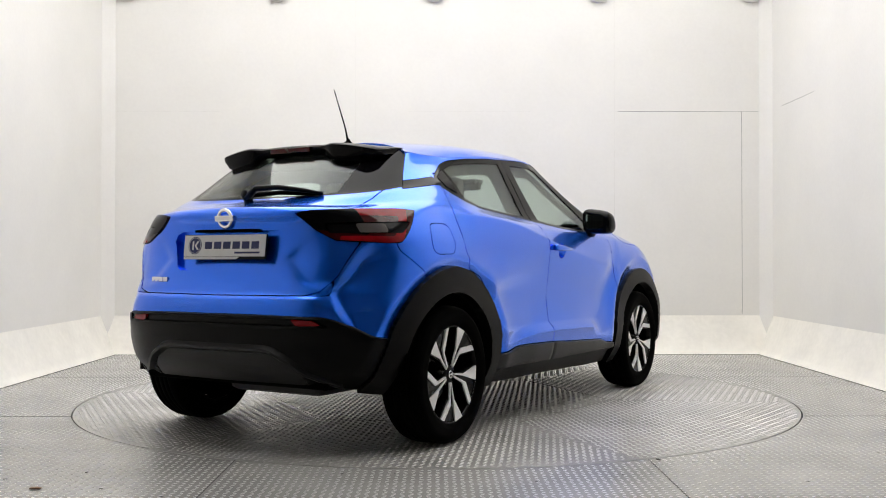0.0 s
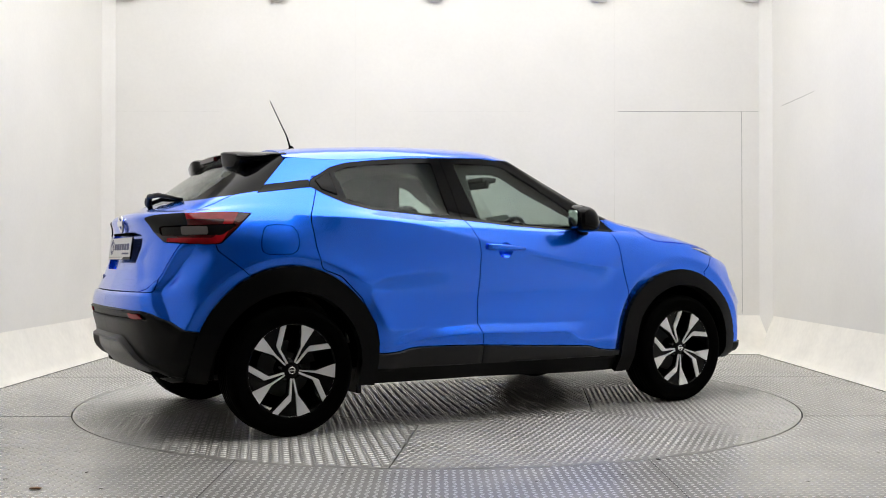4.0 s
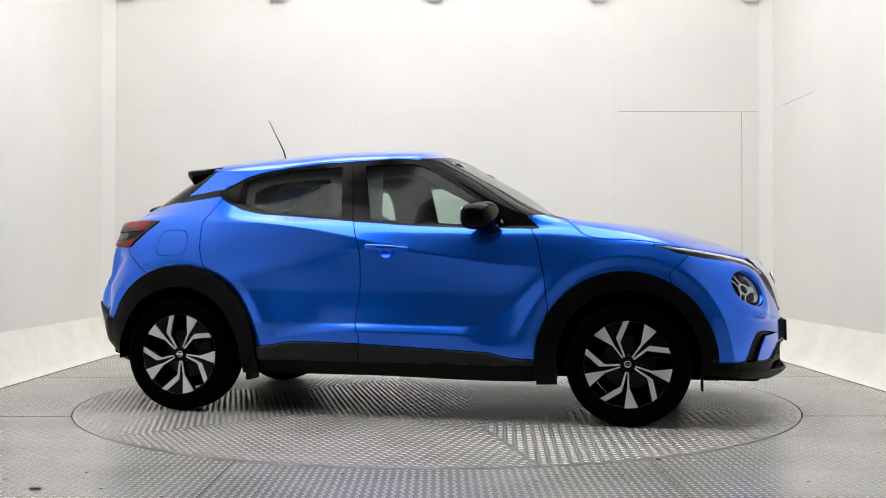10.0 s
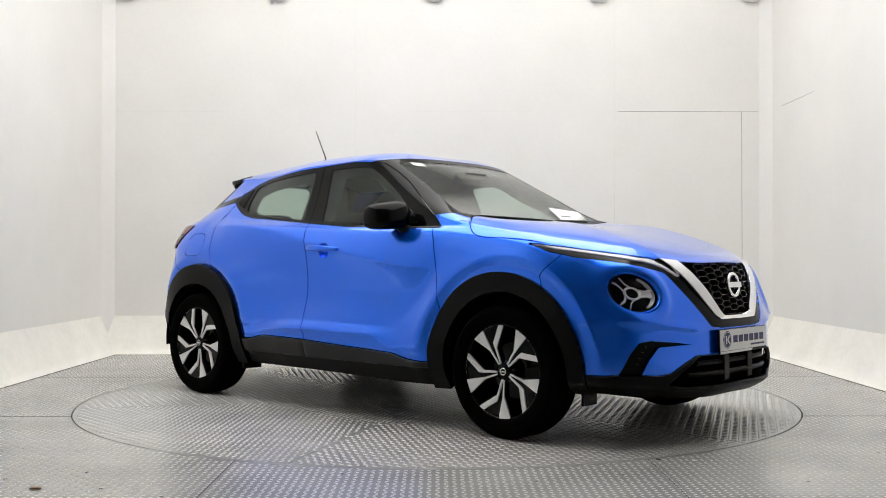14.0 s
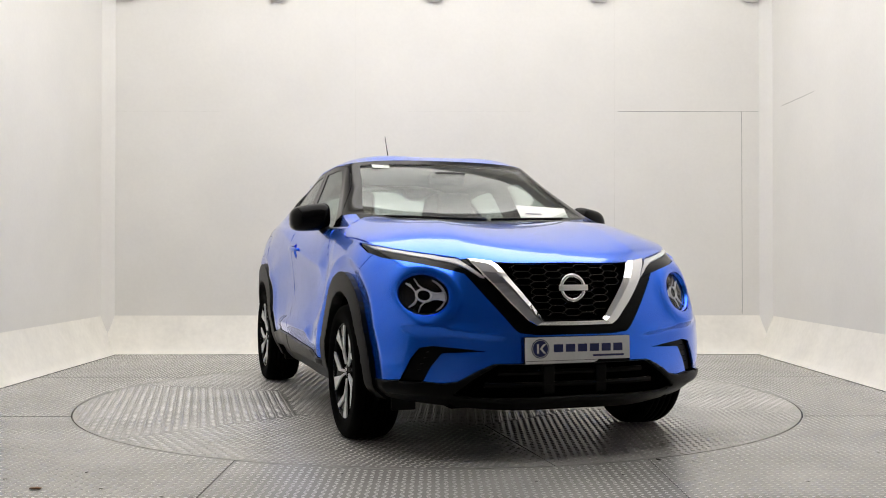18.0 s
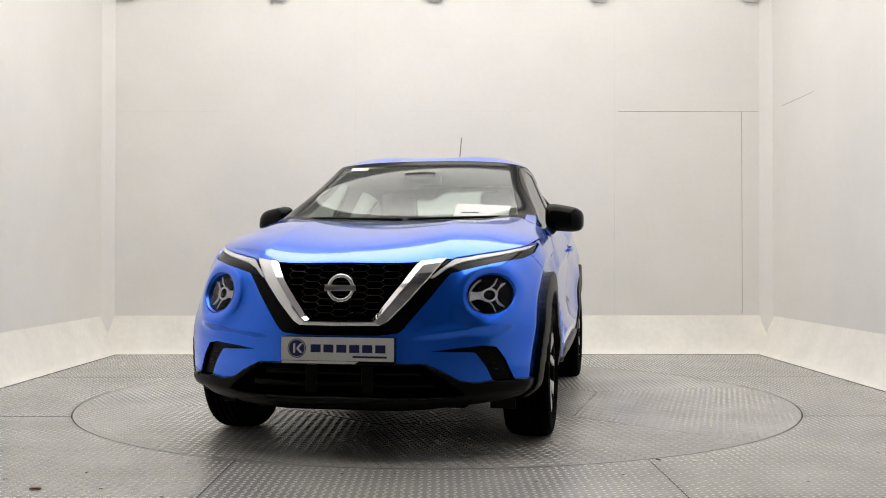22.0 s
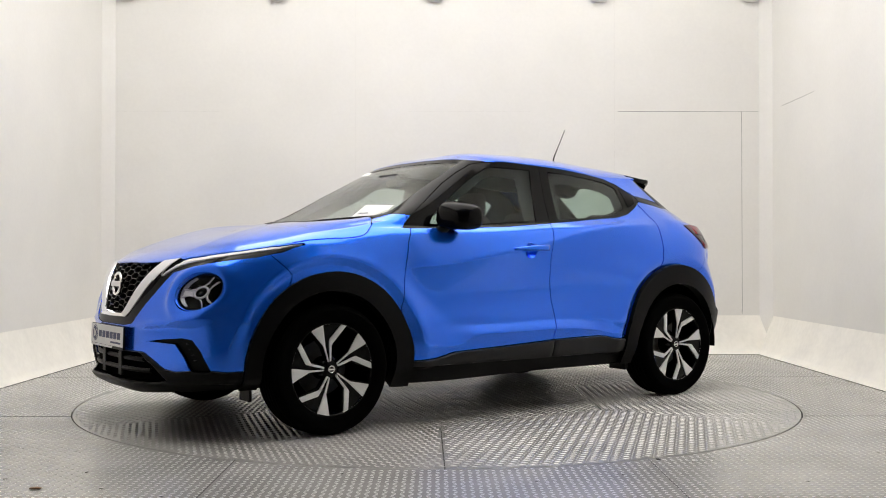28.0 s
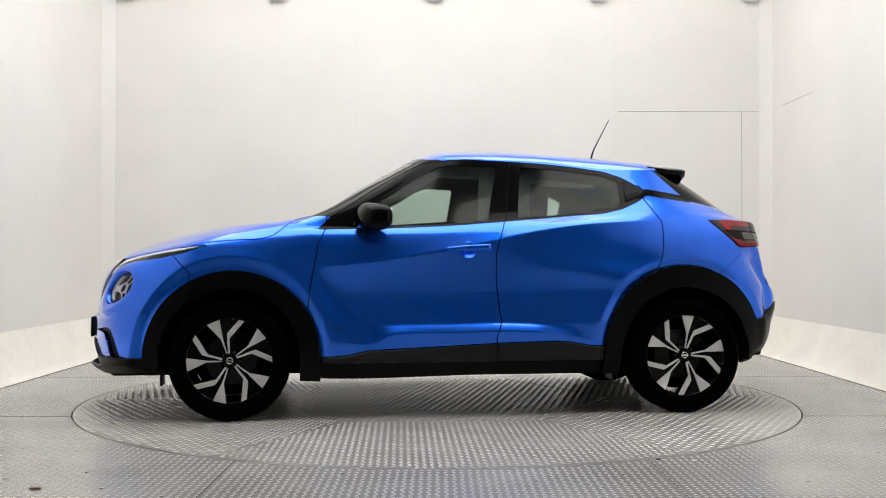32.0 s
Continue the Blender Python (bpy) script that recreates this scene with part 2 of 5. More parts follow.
tagged(part("ceiling_hall", box_bm(-6.2, 6.2, FRONT - 6.6, FRONT, CEILING + 0.7, CEILING + 0.8), GARAGE, None), "dim grey hall ceiling", "ceiling", kind="structure")
tagged(part("floor_hall", box_bm(-6.2, 6.2, FRONT - 6.6, FRONT + 0.15, -0.055, -0.004), FLOOR, None), "grey hall floor", "floor", kind="structure")

# small rounded lumps in wall white, added for soft dark blobs high on the wall
for x in (-3.0, -1.55, -0.03, 1.56, 3.03):
    bm = bmesh.new()
    bmesh.ops.create_uvsphere(bm, u_segments=20, v_segments=12, radius=1.0)
    for v in bm.verts:
        v.co = Vector((v.co.x * 0.10, v.co.y * 0.03, v.co.z * 0.05))
    bracket = part("wall_lump", bm, WALL, None, smooth=True)
    bracket.location = (x, WB - 0.028, 3.44)
    tagged(bracket, "small rounded lump added high on the white back wall", "bracket", group="brackets on the back wall")
# ---- the turntable disc and the car: their common turning ----
TURN = [(0, 58.68), (3, 36.85), (6, 15.18), (9, -6.39), (11, -20.66), (13, -34.99), (15, -49.65), (17, -64.3), (19, -79.2),
        (20.5, -90.2), (23, -108.2), (25.5, -126.2), (28, -144.2), (30, -158.65), (32, -172.92)]
CAR_X, CAR_Y = -0.049, -0.039


def turned(thing, x, y, z):
    rows = []
    for t, a in TURN:
        rows.append((t, pose(0, 0, 0, 0, 0, a) @ pose(x, y, z)))
    walk(thing, rows)


car = new("car")
tagged(car, "metallic blue five-door compact crossover with black trim on the turntable", "car")

# ---- body surface: a smooth skin through loops that run from the nose round one flank to the tail ----
LOOPS = []


def loop(*pts):
    LOOPS.append(pts)


# under edge
loop((2.10, 0, .225), (2.09, .28, .225), (2.01, .51, .24), (1.88, .71, .26), (1.72, .79, .27), (1.32, .80, .25), (.86, .80, .22), (.3, .80, .22),
     (-.2, .80, .23), (-.8, .80, .235), (-1.32, .80, .26), (-1.66, .75, .28), (-1.85, .60, .31), (-1.94, .35, .325), (-1.96, 0, .325))
# lower lip, sill edge
loop((2.185, 0, .29), (2.17, .28, .29), (2.075, .53, .305), (1.935, .745, .325), (1.76, .838, .33), (1.32, .86, .33), (.86, .86, .33), (.3, .865, .35),
     (-.2, .865, .36), (-.8, .86, .37), (-1.32, .86, .38), (-1.71, .80, .39), (-1.905, .665, .41), (-2.01, .36, .42), (-2.03, 0, .42))
# bumper and lower door
loop((2.168, 0, .43), (2.155, .28, .43), (2.075, .54, .43), (1.935, .755, .44), (1.76, .850, .45), (1.32, .88, .45), (.86, .875, .44), (.3, .880, .44),
     (-.2, .88, .44), (-.8, .875, .45), (-1.32, .878, .48), (-1.725, .825, .50), (-1.915, .69, .525), (-2.025, .39, .535), (-2.045, 0, .535))
# lower crease
loop((2.165, 0, .56), (2.15, .28, .56), (2.07, .55, .565), (1.935, .755, .57), (1.75, .855, .575), (1.32, .883, .58), (.86, .866, .555), (.3, .898, .54),
     (-.2, .898, .54), (-.8, .888, .54), (-1.32, .880, .60), (-1.72, .828, .62), (-1.925, .70, .65), (-2.035, .40, .66), (-2.055, 0, .66))
# flank middle
loop((2.135, 0, .74), (2.105, .28, .74), (2.015, .55, .74), (1.895, .725, .74), (1.73, .825, .745), (1.32, .876, .75), (.86, .858, .73), (.3, .860, .72),
     (-.2, .862, .72), (-.8, .872, .74), (-1.32, .878, .78), (-1.71, .820, .80), (-1.89, .685, .82), (-1.985, .40, .82), (-2.005, 0, .82))
# upper flank
loop((2.095, 0, .845), (2.065, .30, .845), (1.955, .56, .855), (1.815, .725, .88), (1.65, .81, .90), (1.32, .852, .905), (.86, .862, .91), (.3, .868, .92),
     (-.2, .872, .94), (-.8, .874, .965), (-1.32, .862, .98), (-1.685, .805, .99), (-1.855, .68, .98), (-1.945, .40, .975), (-1.965, 0, .975))
# bonnet edge and shoulder
loop((2.065, 0, .887), (2.025, .33, .889), (1.86, .57, .925), (1.69, .73, .955), (1.53, .80, .98), (1.30, .825, 1.0), (.92, .836, 1.03), (.3, .838, 1.05),
     (-.2, .842, 1.07), (-.8, .838, 1.115), (-1.25, .80, 1.135), (-1.57, .755, 1.135), (-1.78, .655, 1.125), (-1.925, .40, 1.13), (-1.95, 0, 1.14))
# bonnet crown
loop((1.84, 0, .972), (1.82, .32, .975), (1.68, .55, 1.006), (1.52, .69, 1.02), (1.38, .755, 1.035), (1.20, .79, 1.05), (.88, .805, 1.07), (.3, .808, 1.08),
     (-.2, .812, 1.105), (-.8, .795, 1.15), (-1.20, .755, 1.20), (-1.52, .705, 1.185), (-1.71, .62, 1.16), (-1.87, .39, 1.155), (-1.90, 0, 1.16))
# bonnet rear and belt line
loop((1.42, 0, 1.074), (1.41, .30, 1.084), (1.33, .52, 1.095), (1.22, .665, 1.092), (1.11, .735, 1.085), (.97, .772, 1.098), (.66, .788, 1.083), (.25, .788, 1.10),
     (-.2, .786, 1.13), (-.78, .762, 1.175), (-1.14, .705, 1.268), (-1.46, .665, 1.235), (-1.65, .60, 1.20), (-1.81, .38, 1.18), (-1.84, 0, 1.178))
# foot of the windows
loop((.965, 0, 1.116), (.95, .3, 1.120), (.915, .5, 1.132), (.89, .655, 1.15), (.835, .73, 1.15), (.72, .762, 1.14), (.50, .772, 1.125), (.2, .772, 1.135),
     (-.2, .768, 1.16), (-.75, .745, 1.20), (-1.10, .69, 1.295), (-1.42, .648, 1.26), (-1.59, .59, 1.23), (-1.765, .37, 1.205), (-1.795, 0, 1.20))
# middle of the windows
loop((.595, 0, 1.332), (.588, .28, 1.330), (.56, .46, 1.328), (.535, .585, 1.33), (.475, .65, 1.325), (.40, .678, 1.31), (.27, .69, 1.30), (.05, .695, 1.30),
     (-.24, .697, 1.31), (-.68, .68, 1.33), (-1.04, .635, 1.365), (-1.32, .60, 1.35), (-1.43, .55, 1.345), (-1.575, .35, 1.34), (-1.605, 0, 1.345))
# roof rail
loop((.25, 0, 1.524), (.245, .27, 1.521), (.23, .43, 1.514), (.208, .525, 1.506), (.185, .568, 1.50), (.12, .592, 1.498), (.04, .602, 1.503), (-.08, .61, 1.503),
     (-.27, .615, 1.496), (-.60, .608, 1.483), (-.93, .580, 1.452), (-1.19, .553, 1.455), (-1.26, .515, 1.463), (-1.37, .33, 1.482), (-1.41, 0, 1.487))


def spline(knots, values, at):
    """Natural cubic spline, column by column."""
    k, v = np.asarray(knots, float), np.asarray(values, float)
    n, h = len(k), np.diff(k)
    a, r = np.eye(n), np.zeros_like(v)
    for i in range(1, n - 1):
        a[i, i - 1], a[i, i], a[i, i + 1] = h[i - 1], 2 * (h[i - 1] + h[i]), h[i]
        r[i] = 6 * ((v[i + 1] - v[i]) / h[i] - (v[i] - v[i - 1]) / h[i - 1])
    m = np.linalg.solve(a, r)
    i = np.clip(np.searchsorted(k, at, side="right") - 1, 0, n - 2)
    t0, t1, hh = (k[i + 1] - at)[:, None], (at - k[i])[:, None], h[i][:, None]
    return (m[i] * t0 ** 3 + m[i + 1] * t1 ** 3) / (6 * hh) + (v[i] / hh - m[i] * hh / 6) * t0 + (v[i + 1] / hh - m[i + 1] * hh / 6) * t1


def curve(knots, at):
    """A smooth value along one axis through a few (position, value) knots."""
    k = np.array(knots, float)
    return spline(k[:, 0], k[:, 1:2], np.clip(np.asarray(at, float), k[0, 0], k[-1, 0]))[:, 0]


def smooth_rows(values, at):
    """Shape-keeping cubic through rows at 0, 1, 2 ... (no overshoot)."""
    v = np.asarray(values, float)
    d = np.diff(v, axis=0)
    m = np.zeros_like(v)
    m[0], m[-1] = d[0], d[-1]
    a, b = d[:-1], d[1:]
    same = a * b > 0
    m[1:-1] = np.where(same, 2 * a * b / np.where(same, a + b, 1), 0)
    i = np.clip(at.astype(int), 0, len(v) - 2)
    t = (at - i).reshape(-1, *([1] * (v.ndim - 1)))
    return (v[i] * (2 * t ** 3 - 3 * t ** 2 + 1) + m[i] * (t ** 3 - 2 * t ** 2 + t) + v[i + 1] * (-2 * t ** 3 + 3 * t ** 2) + m[i + 1] * (t ** 3 - t ** 2))


def body_grid(across=20, up=15):
    cage = np.array(LOOPS)
    ns = cage.shape[1]
    chord = np.mean(np.linalg.norm(np.diff(cage, axis=1), axis=2), axis=0)
    knots = np.concatenate([[0], np.cumsum(chord)])
    # mirrored ends keep the skin smooth across the centre line
    flip = np.array([1, -1, 1])
    ext = np.concatenate([cage[:, 2:0:-1] * flip, cage, cage[:, -2:-4:-1] * flip], axis=1)
    ek = np.concatenate([-knots[2:0:-1], knots, 2 * knots[-1] - knots[-2:-4:-1]])
    s = np.concatenate([np.linspace(knots[j], knots[j + 1], across, endpoint=False) for j in range(ns - 1)] + [[knots[-1]]])
    sidx = np.concatenate([np.linspace(j, j + 1, across, endpoint=False) for j in range(ns - 1)] + [[ns - 1]])
    fine = np.array([spline(ek, ext[k], s) for k in range(len(cage))])
    v = np.linspace(0, len(cage) - 1, (len(cage) - 1) * up + 1)
    grid = smooth_rows(fine, v)
    grid[:, 0, 1], grid[:, -1, 1] = 0, 0
    return grid, sidx, v


def bump(d, w):
    """A smooth hump of half-width w."""
    return np.exp(-(d / w) ** 2)


GRID, S_AT, V_AT = body_grid()


def dress(g):
    """Press the finer forms into the skin: wheel-arch haunches, door hollow, eyebrow over the lamps, bonnet ribs."""
    g = g.copy()
    x, y, z = g[..., 0], g[..., 1], g[..., 2]
    flank = np.clip((y - 0.6) / 0.15, 0, 1) * np.clip((1.08 - z) / 0.1, 0, 1)
    for cx in (1.31, -1.32):
        r = np.hypot((x - cx), (z - 0.36))
        g[..., 1] += flank * 0.019 * np.where(r < 0.558, np.clip((r - 0.502) / 0.056, 0, 1), np.exp(-(r - 0.558) / 0.075)) * (z > 0.3)
    # the rear haunch runs out forwards into the rear door
    zh = curve([(-1.2, .70), (-.96, .785), (-.69, .835), (-.49, .855), (-.1, .86)], x.ravel()).reshape(x.shape)
    g[..., 1] += flank * 0.020 * bump(z - zh, 0.075) * np.clip((np.hypot(x + 1.315, z - 0.36) - 0.50) / 0.08, 0, 1) * np.clip((-0.28 - x) / 0.50, 0, 1) * (x > -1.31)
    # the shoulder crease, falling towards the front wheel
    zs = curve([(-1.35, 1.135), (-1.18, 1.128), (-.96, 1.122), (-.645, 1.097), (-.39, 1.053), (-.20, 1.011), (.12, .951), (.44, .900), (.63, .875), (.9, .85)], x.ravel()).reshape(x.shape)
    run = np.clip((x + 1.30) / 0.25, 0, 1) * np.clip((0.96 - x) / 0.26, 0, 1) * np.clip((y - 0.6) / 0.15, 0, 1)
    d = z - zs
    g[..., 1] += run * 0.022 * np.where(d > 0, np.exp(-d / 0.06), np.exp(d / 0.09))
    # the lower crease: the door kicks out below it, and it sweeps up behind the front wheel
    zl = curve([(-.90, .44), (-.74, .48), (-.52, .521), (-.36, .536), (.0, .536), (.37, .530), (.46, .530), (.55, .545), (.64, .608), (.753, .72), (.841, .82), (.93, .91)], x.ravel()).reshape(x.shape)
    run = np.clip((x + 0.88) / 0.45, 0, 1) ** 1.5 * np.clip((0.98 - x) / 0.15, 0, 1) * np.clip((y - 0.6) / 0.15, 0, 1)
    d = zl - z
    run = run * (1 - 0.25 * np.clip((x - 0.45) / 0.25, 0, 1))
    run = run * np.clip((np.hypot(x - 1.30, z - 0.345) - 0.492) / 0.07, 0, 1) * np.clip((np.hypot(x + 1.315, z - 0.36) - 0.50) / 0.07, 0, 1)
    kick = 0.050 + 0.14 * np.clip((x - 0.42) / 0.25, 0, 1)
    g[..., 1] += run * (0.022 * np.clip(d / kick, 0, 1) - 0.016 * bump(np.minimum(d, 0) + 0.02, 0.13) * (d < 0) - 0.016 * math.exp(-(0.02 / 0.13) ** 2) * (d >= 0) * np.clip(1 - d / kick, 0, 1))
    # hollow in the rear corner: sharp against the tailgate and a V ridge, running out softly towards the wheel
    edge = np.interp(z, [.54, .65, .745, .82, .975], [.715, .655, .603, .640, .715])
    deep = np.clip((y - edge) / 0.036, 0, 1) * np.exp(-(np.maximum(0, y - edge - 0.036) / 0.095) ** 2)
    deep = deep * np.clip((z - .53) / 0.13, 0, 1) * np.clip((1.0 - z) / 0.10, 0, 1) * np.clip((-1.60 - x) / 0.15, 0, 1)
    g[..., 0] += 0.036 * deep
    g[..., 1] -= 0.018 * deep
    # the bumper stands proud under the tailgate
    g[..., 0] -= 0.014 * np.clip((.735 - z) / 0.012, 0, 1) * np.clip((z - .52) / .1, 0, 1) * np.clip((edge - 0.005 - y) / 0.05, 0, 1) * (x < -1.7)
    # tailgate: a diagonal facet from the plate to each lower corner
    g[..., 0] += 0.012 * np.clip((z - .76) / 0.04, 0, 1) * np.clip((1.02 - z) / .1, 0, 1) * np.clip((y - .34 - .9 * np.abs(z - .90)) / .06, 0, 1) * np.clip((.70 - y) / .08, 0, 1) * (x < -1.7)
    # round swelling of the lamp housing on the front corner
    front = np.clip((x - 1.6) / 0.2, 0, 1)
    r = np.hypot((y - 0.66), (z - 0.742))
    g[..., 0] += front * 0.020 * bump(r - 0.125, 0.035)
    g[..., 0] += front * 0.011 * bump(z - 0.580 - 0.12 * (y - .5), 0.016) * np.clip((y - 0.32) / 0.1, 0, 1) * np.clip((.82 - y) / 0.1, 0, 1)
    # bonnet: twin ribs and a shallow valley
    hood = np.clip((x - 1.02) / 0.2, 0, 1) * np.clip((z - 0.89) / 0.04, 0, 1)
    g[..., 2] += hood * (0.009 * np.exp(-np.abs(y - 0.40 - 0.10 * (x - 1.5)) / 0.07) + 0.0015 * bump(y, 0.02))
    # the tail: a shelf over the plate and the hollow it sits in
    back = np.clip((-1.75 - x) / 0.1, 0, 1)
    g[..., 0] -= back * 0.020 * bump(z - 1.11, 0.03) * bump((np.abs(y) / 0.5) ** 4, 0.8)
    return g


GRID = dress(GRID)


class Skin:
    """A sheet of polygons whose corners carry place and the two loop coordinates."""

    def __init__(self, co, sv, faces):
        self.co, self.sv, self.faces = co, sv, faces

    def cut(self, f):
        """Split along f = 0, with f(places, loop coordinates) an array. Returns (inside f < 0, outside)."""
        val = f(self.co, self.sv)
        val = np.where(np.abs(val) < 1e-6, 1e-6, val)
        co, sv, made = list(self.co), list(self.sv), {}
        ins, outs = [], []
        for face in self.faces:
            neg = [val[i] < 0 for i in face]
            if all(neg):
                ins.append(face)
                continue
            if not any(neg):
                outs.append(face)
                continue
            a, b = [], []
            n = len(face)
            for k in range(n):
                i, j = face[k], face[(k + 1) % n]
                (a if neg[k] else b).append(i)
                if neg[k] != neg[(k + 1) % n]:
                    key = (min(i, j), max(i, j))
                    if key not in made:
                        lo, hi = key
                        t = val[lo] / (val[lo] - val[hi])
                        made[key] = len(co)
                        co.append(self.co[lo] + (self.co[hi] - self.co[lo]) * t)
                        sv.append(self.sv[lo] + (self.sv[hi] - self.sv[lo]) * t)
                    a.append(made[key])
                    b.append(made[key])
            if len(a) > 2:
                ins.append(tuple(a))
            if len(b) > 2:
                outs.append(tuple(b))
        co, sv = np.array(co), np.array(sv)
        return Skin(co, sv, ins).packed(), Skin(co, sv, outs).packed()

    def packed(self):
        used = sorted({i for f in self.faces for i in f})
        if not used:
            return Skin(np.zeros((0, 3)), np.zeros((0, self.sv.shape[1])), [])
        at = {o: n for n, o in enumerate(used)}
        return Skin(self.co[used], self.sv[used], [tuple(at[i] for i in f) for f in self.faces])

    def normals(self):
        if len(self.co) and self.sv.shape[1] == 5:
            n = self.sv[:, 2:]
            return n / np.linalg.norm(n, axis=1, keepdims=True)
        nrm = np.zeros_like(self.co)
        for f in self.faces:
            p = self.co[list(f)]
            c = np.zeros(3)
            for k in range(1, len(f) - 1):
                c += np.cross(p[k] - p[0], p[k + 1] - p[0])
            for i in f:
                nrm[i] += c
        ln = np.linalg.norm(nrm, axis=1, keepdims=True)
        return nrm / np.where(ln < 1e-12, 1, ln)

    def moved(self, d):
        return Skin(self.co + self.normals() * d, self.sv, self.faces)


def first_skin():
    nv, ns = GRID.shape[:2]
    co = GRID.reshape(-1, 3)
    sv = np.stack(np.meshgrid(S_AT, V_AT), axis=-1).reshape(-1, 2)
    faces = []
    for j in range(nv - 1):
        for i in range(ns - 1):
            a = j * ns + i
            faces.append((a, a + 1, a + ns + 1, a + ns))
    sk = Skin(co, sv, faces)
    # outward: the flank's normal must point to +y
    mid = sk.normals()[(nv // 2) * ns + ns // 2]
    if mid[1] < 0:
        sk.faces = [f[::-1] for f in faces]
    # every corner carries the normal of the whole skin, so that shading runs on across the shut lines
    sk.sv = np.concatenate([sv, sk.normals()], axis=1)
    return sk


def inside(poly, axes, also=None):
    """Signed distance to a polygon in the plane of two axes, negative inside; also() may limit it further."""
    p = np.array(poly, float)
    q = np.roll(p, -1, axis=0)

    def f(co, sv):
        pt = co[:, axes]
        best = np.full(len(pt), 1e9)
        odd = np.zeros(len(pt), bool)
        for a, b in zip(p, q):
            e, w = b - a, pt - a
            t = np.clip((w @ e) / (e @ e), 0, 1)
            best = np.minimum(best, np.hypot(*(w - t[:, None] * e).T))
            c1, c2 = pt[:, 1] >= a[1], pt[:, 1] < b[1]
            side = e[0] * w[:, 1] > e[1] * w[:, 0]
            odd ^= (c1 & c2 & side) | (~c1 & ~c2 & ~side)
        d = np.where(odd, -best, best)
        if also is not None:
            d = np.maximum(d, also(co, sv))
        return d
    return f


def fair(sk, axes, even=False, degree=3, share=1.0):
    """Calm the shading of a pane or panel: its normals follow a low polynomial over two axes."""
    a, b = sk.co[:, axes[0]], sk.co[:, axes[1]]
    a, b = a - (0 if even else a.mean()), b - b.mean()
    sv = sk.sv.copy()
    for k in range(3):
        powers = [(i, j) for i in range(degree + 2) for j in range(degree + 1) if i + j <= degree + 1 and (not even or i % 2 == (k == 1))]
        m = np.stack([a ** i * b ** j for i, j in powers], axis=-1)
        fit = m @ np.linalg.lstsq(m, sv[:, 2 + k], rcond=None)[0]
        sv[:, 2 + k] = sv[:, 2 + k] * (1 - share) + fit * share
    return Skin(sk.co, sv, sk.faces)


XZ, YZ, XY = [0, 2], [1, 2], [0, 1]


def skin_part(name, sk, mat, parent, thick=0.014, out=0.0, label="", mirror=0, roll=0.0025, carry=True):
    """One panel, with thickness and a rolled edge. mirror: 0 left, 1 right, 2 both halves in one panel."""
    if not sk.faces:
        return None
    nrm = sk.normals()
    mid = np.abs(sk.co[:, 1]) < 1e-4
    if mirror == 2 and mid.any():
        nrm[mid, 1] = 0
        nrm[mid] /= np.linalg.norm(nrm[mid], axis=1, keepdims=True)
    count = {}
    for f in sk.faces:
        for k in range(len(f)):
            i, j = f[k], f[(k + 1) % len(f)]
            count[(i, j)] = 1
    rim = [(i, j) for (i, j) in count if (j, i) not in count]
    if mirror == 2:
        rim = [(i, j) for i, j in rim if abs(sk.co[i][1]) > 1e-4 or abs(sk.co[j][1]) > 1e-4]
    co = sk.co + nrm * out
    edge = sorted({i for e in rim for i in e})
    if roll and edge:
        co[edge] -= nrm[edge] * roll
    inner = sk.co + nrm * (out - thick)
    n = len(co)
    verts = [tuple(v) for v in co] + [tuple(v) for v in inner]
    if mirror == 2:
        for k in range(n):
            if abs(verts[k][1]) < 1e-4:
                verts[k] = (verts[k][0], 0.0, verts[k][2])
                verts[n + k] = (verts[n + k][0], 0.0, verts[n + k][2])
    faces = [tuple(f) for f in sk.faces] + [(j, i, n + i, n + j) for i, j in rim]
    hidden = [tuple(n + i for i in f[::-1]) for f in sk.faces]
    hidden_at = len(faces)
    faces += hidden
    shown, given = len(sk.faces), [tuple(v) for v in nrm]
    if mirror == 1:
        verts = [(x, -y, z) for x, y, z in verts]
        faces = [f[::-1] for f in faces]
        given = [(x, -y, z) for x, y, z in given]
    if mirror == 2:
        twin = {}
        extra = []
        for k, (x, y, z) in enumerate(verts):
            if y == 0.0:
                twin[k] = k
            else:
                twin[k] = len(verts) + len(extra)
                extra.append((x, -y, z))
        half = len(faces)
        faces += [tuple(twin[i] for i in f[::-1]) for f in faces]
        verts += extra
    ob = mesh_object(name, verts, faces, mat, parent, label, smooth=True)
    me = ob.data
    me.set_sharp_from_angle(angle=radians(42))
    corner = []
    for k, f in enumerate(faces):
        if k < shown:
            corner += [given[i] for i in f]
        elif mirror == 2 and half <= k < half + shown:
            corner += [(given[i][0], -given[i][1], given[i][2]) for i in faces[k - half][::-1]]
        elif hidden_at <= k < hidden_at + shown:
            corner += [tuple(-c for c in given[i - n]) for i in f]
        elif mirror == 2 and half + hidden_at <= k < half + hidden_at + shown:
            corner += [(-given[i - n][0], given[i - n][1], -given[i - n][2]) for i in faces[k - half][::-1]]
        else:
            corner += [(0, 0, 0)] * len(f)
    if carry:
        me.normals_split_custom_set(corner)
    return ob


# ---- cutting the skin into panels ----
G = 0.0022   # half the width of a shut line


def grown(f, d):
    return lambda co, sv: f(co, sv) - d


def take(sk, f, gap=G):
    """Cut f out of sk with a shut line. Returns (the panel, the rest)."""
    panel, _ = sk.cut(grown(f, -gap)) if gap else sk.cut(f)
    _, rest = sk.cut(grown(f, gap)) if gap else sk.cut(f)
    return panel, rest


def lateral(co, sv):
    return 0.45 - co[:, 1]


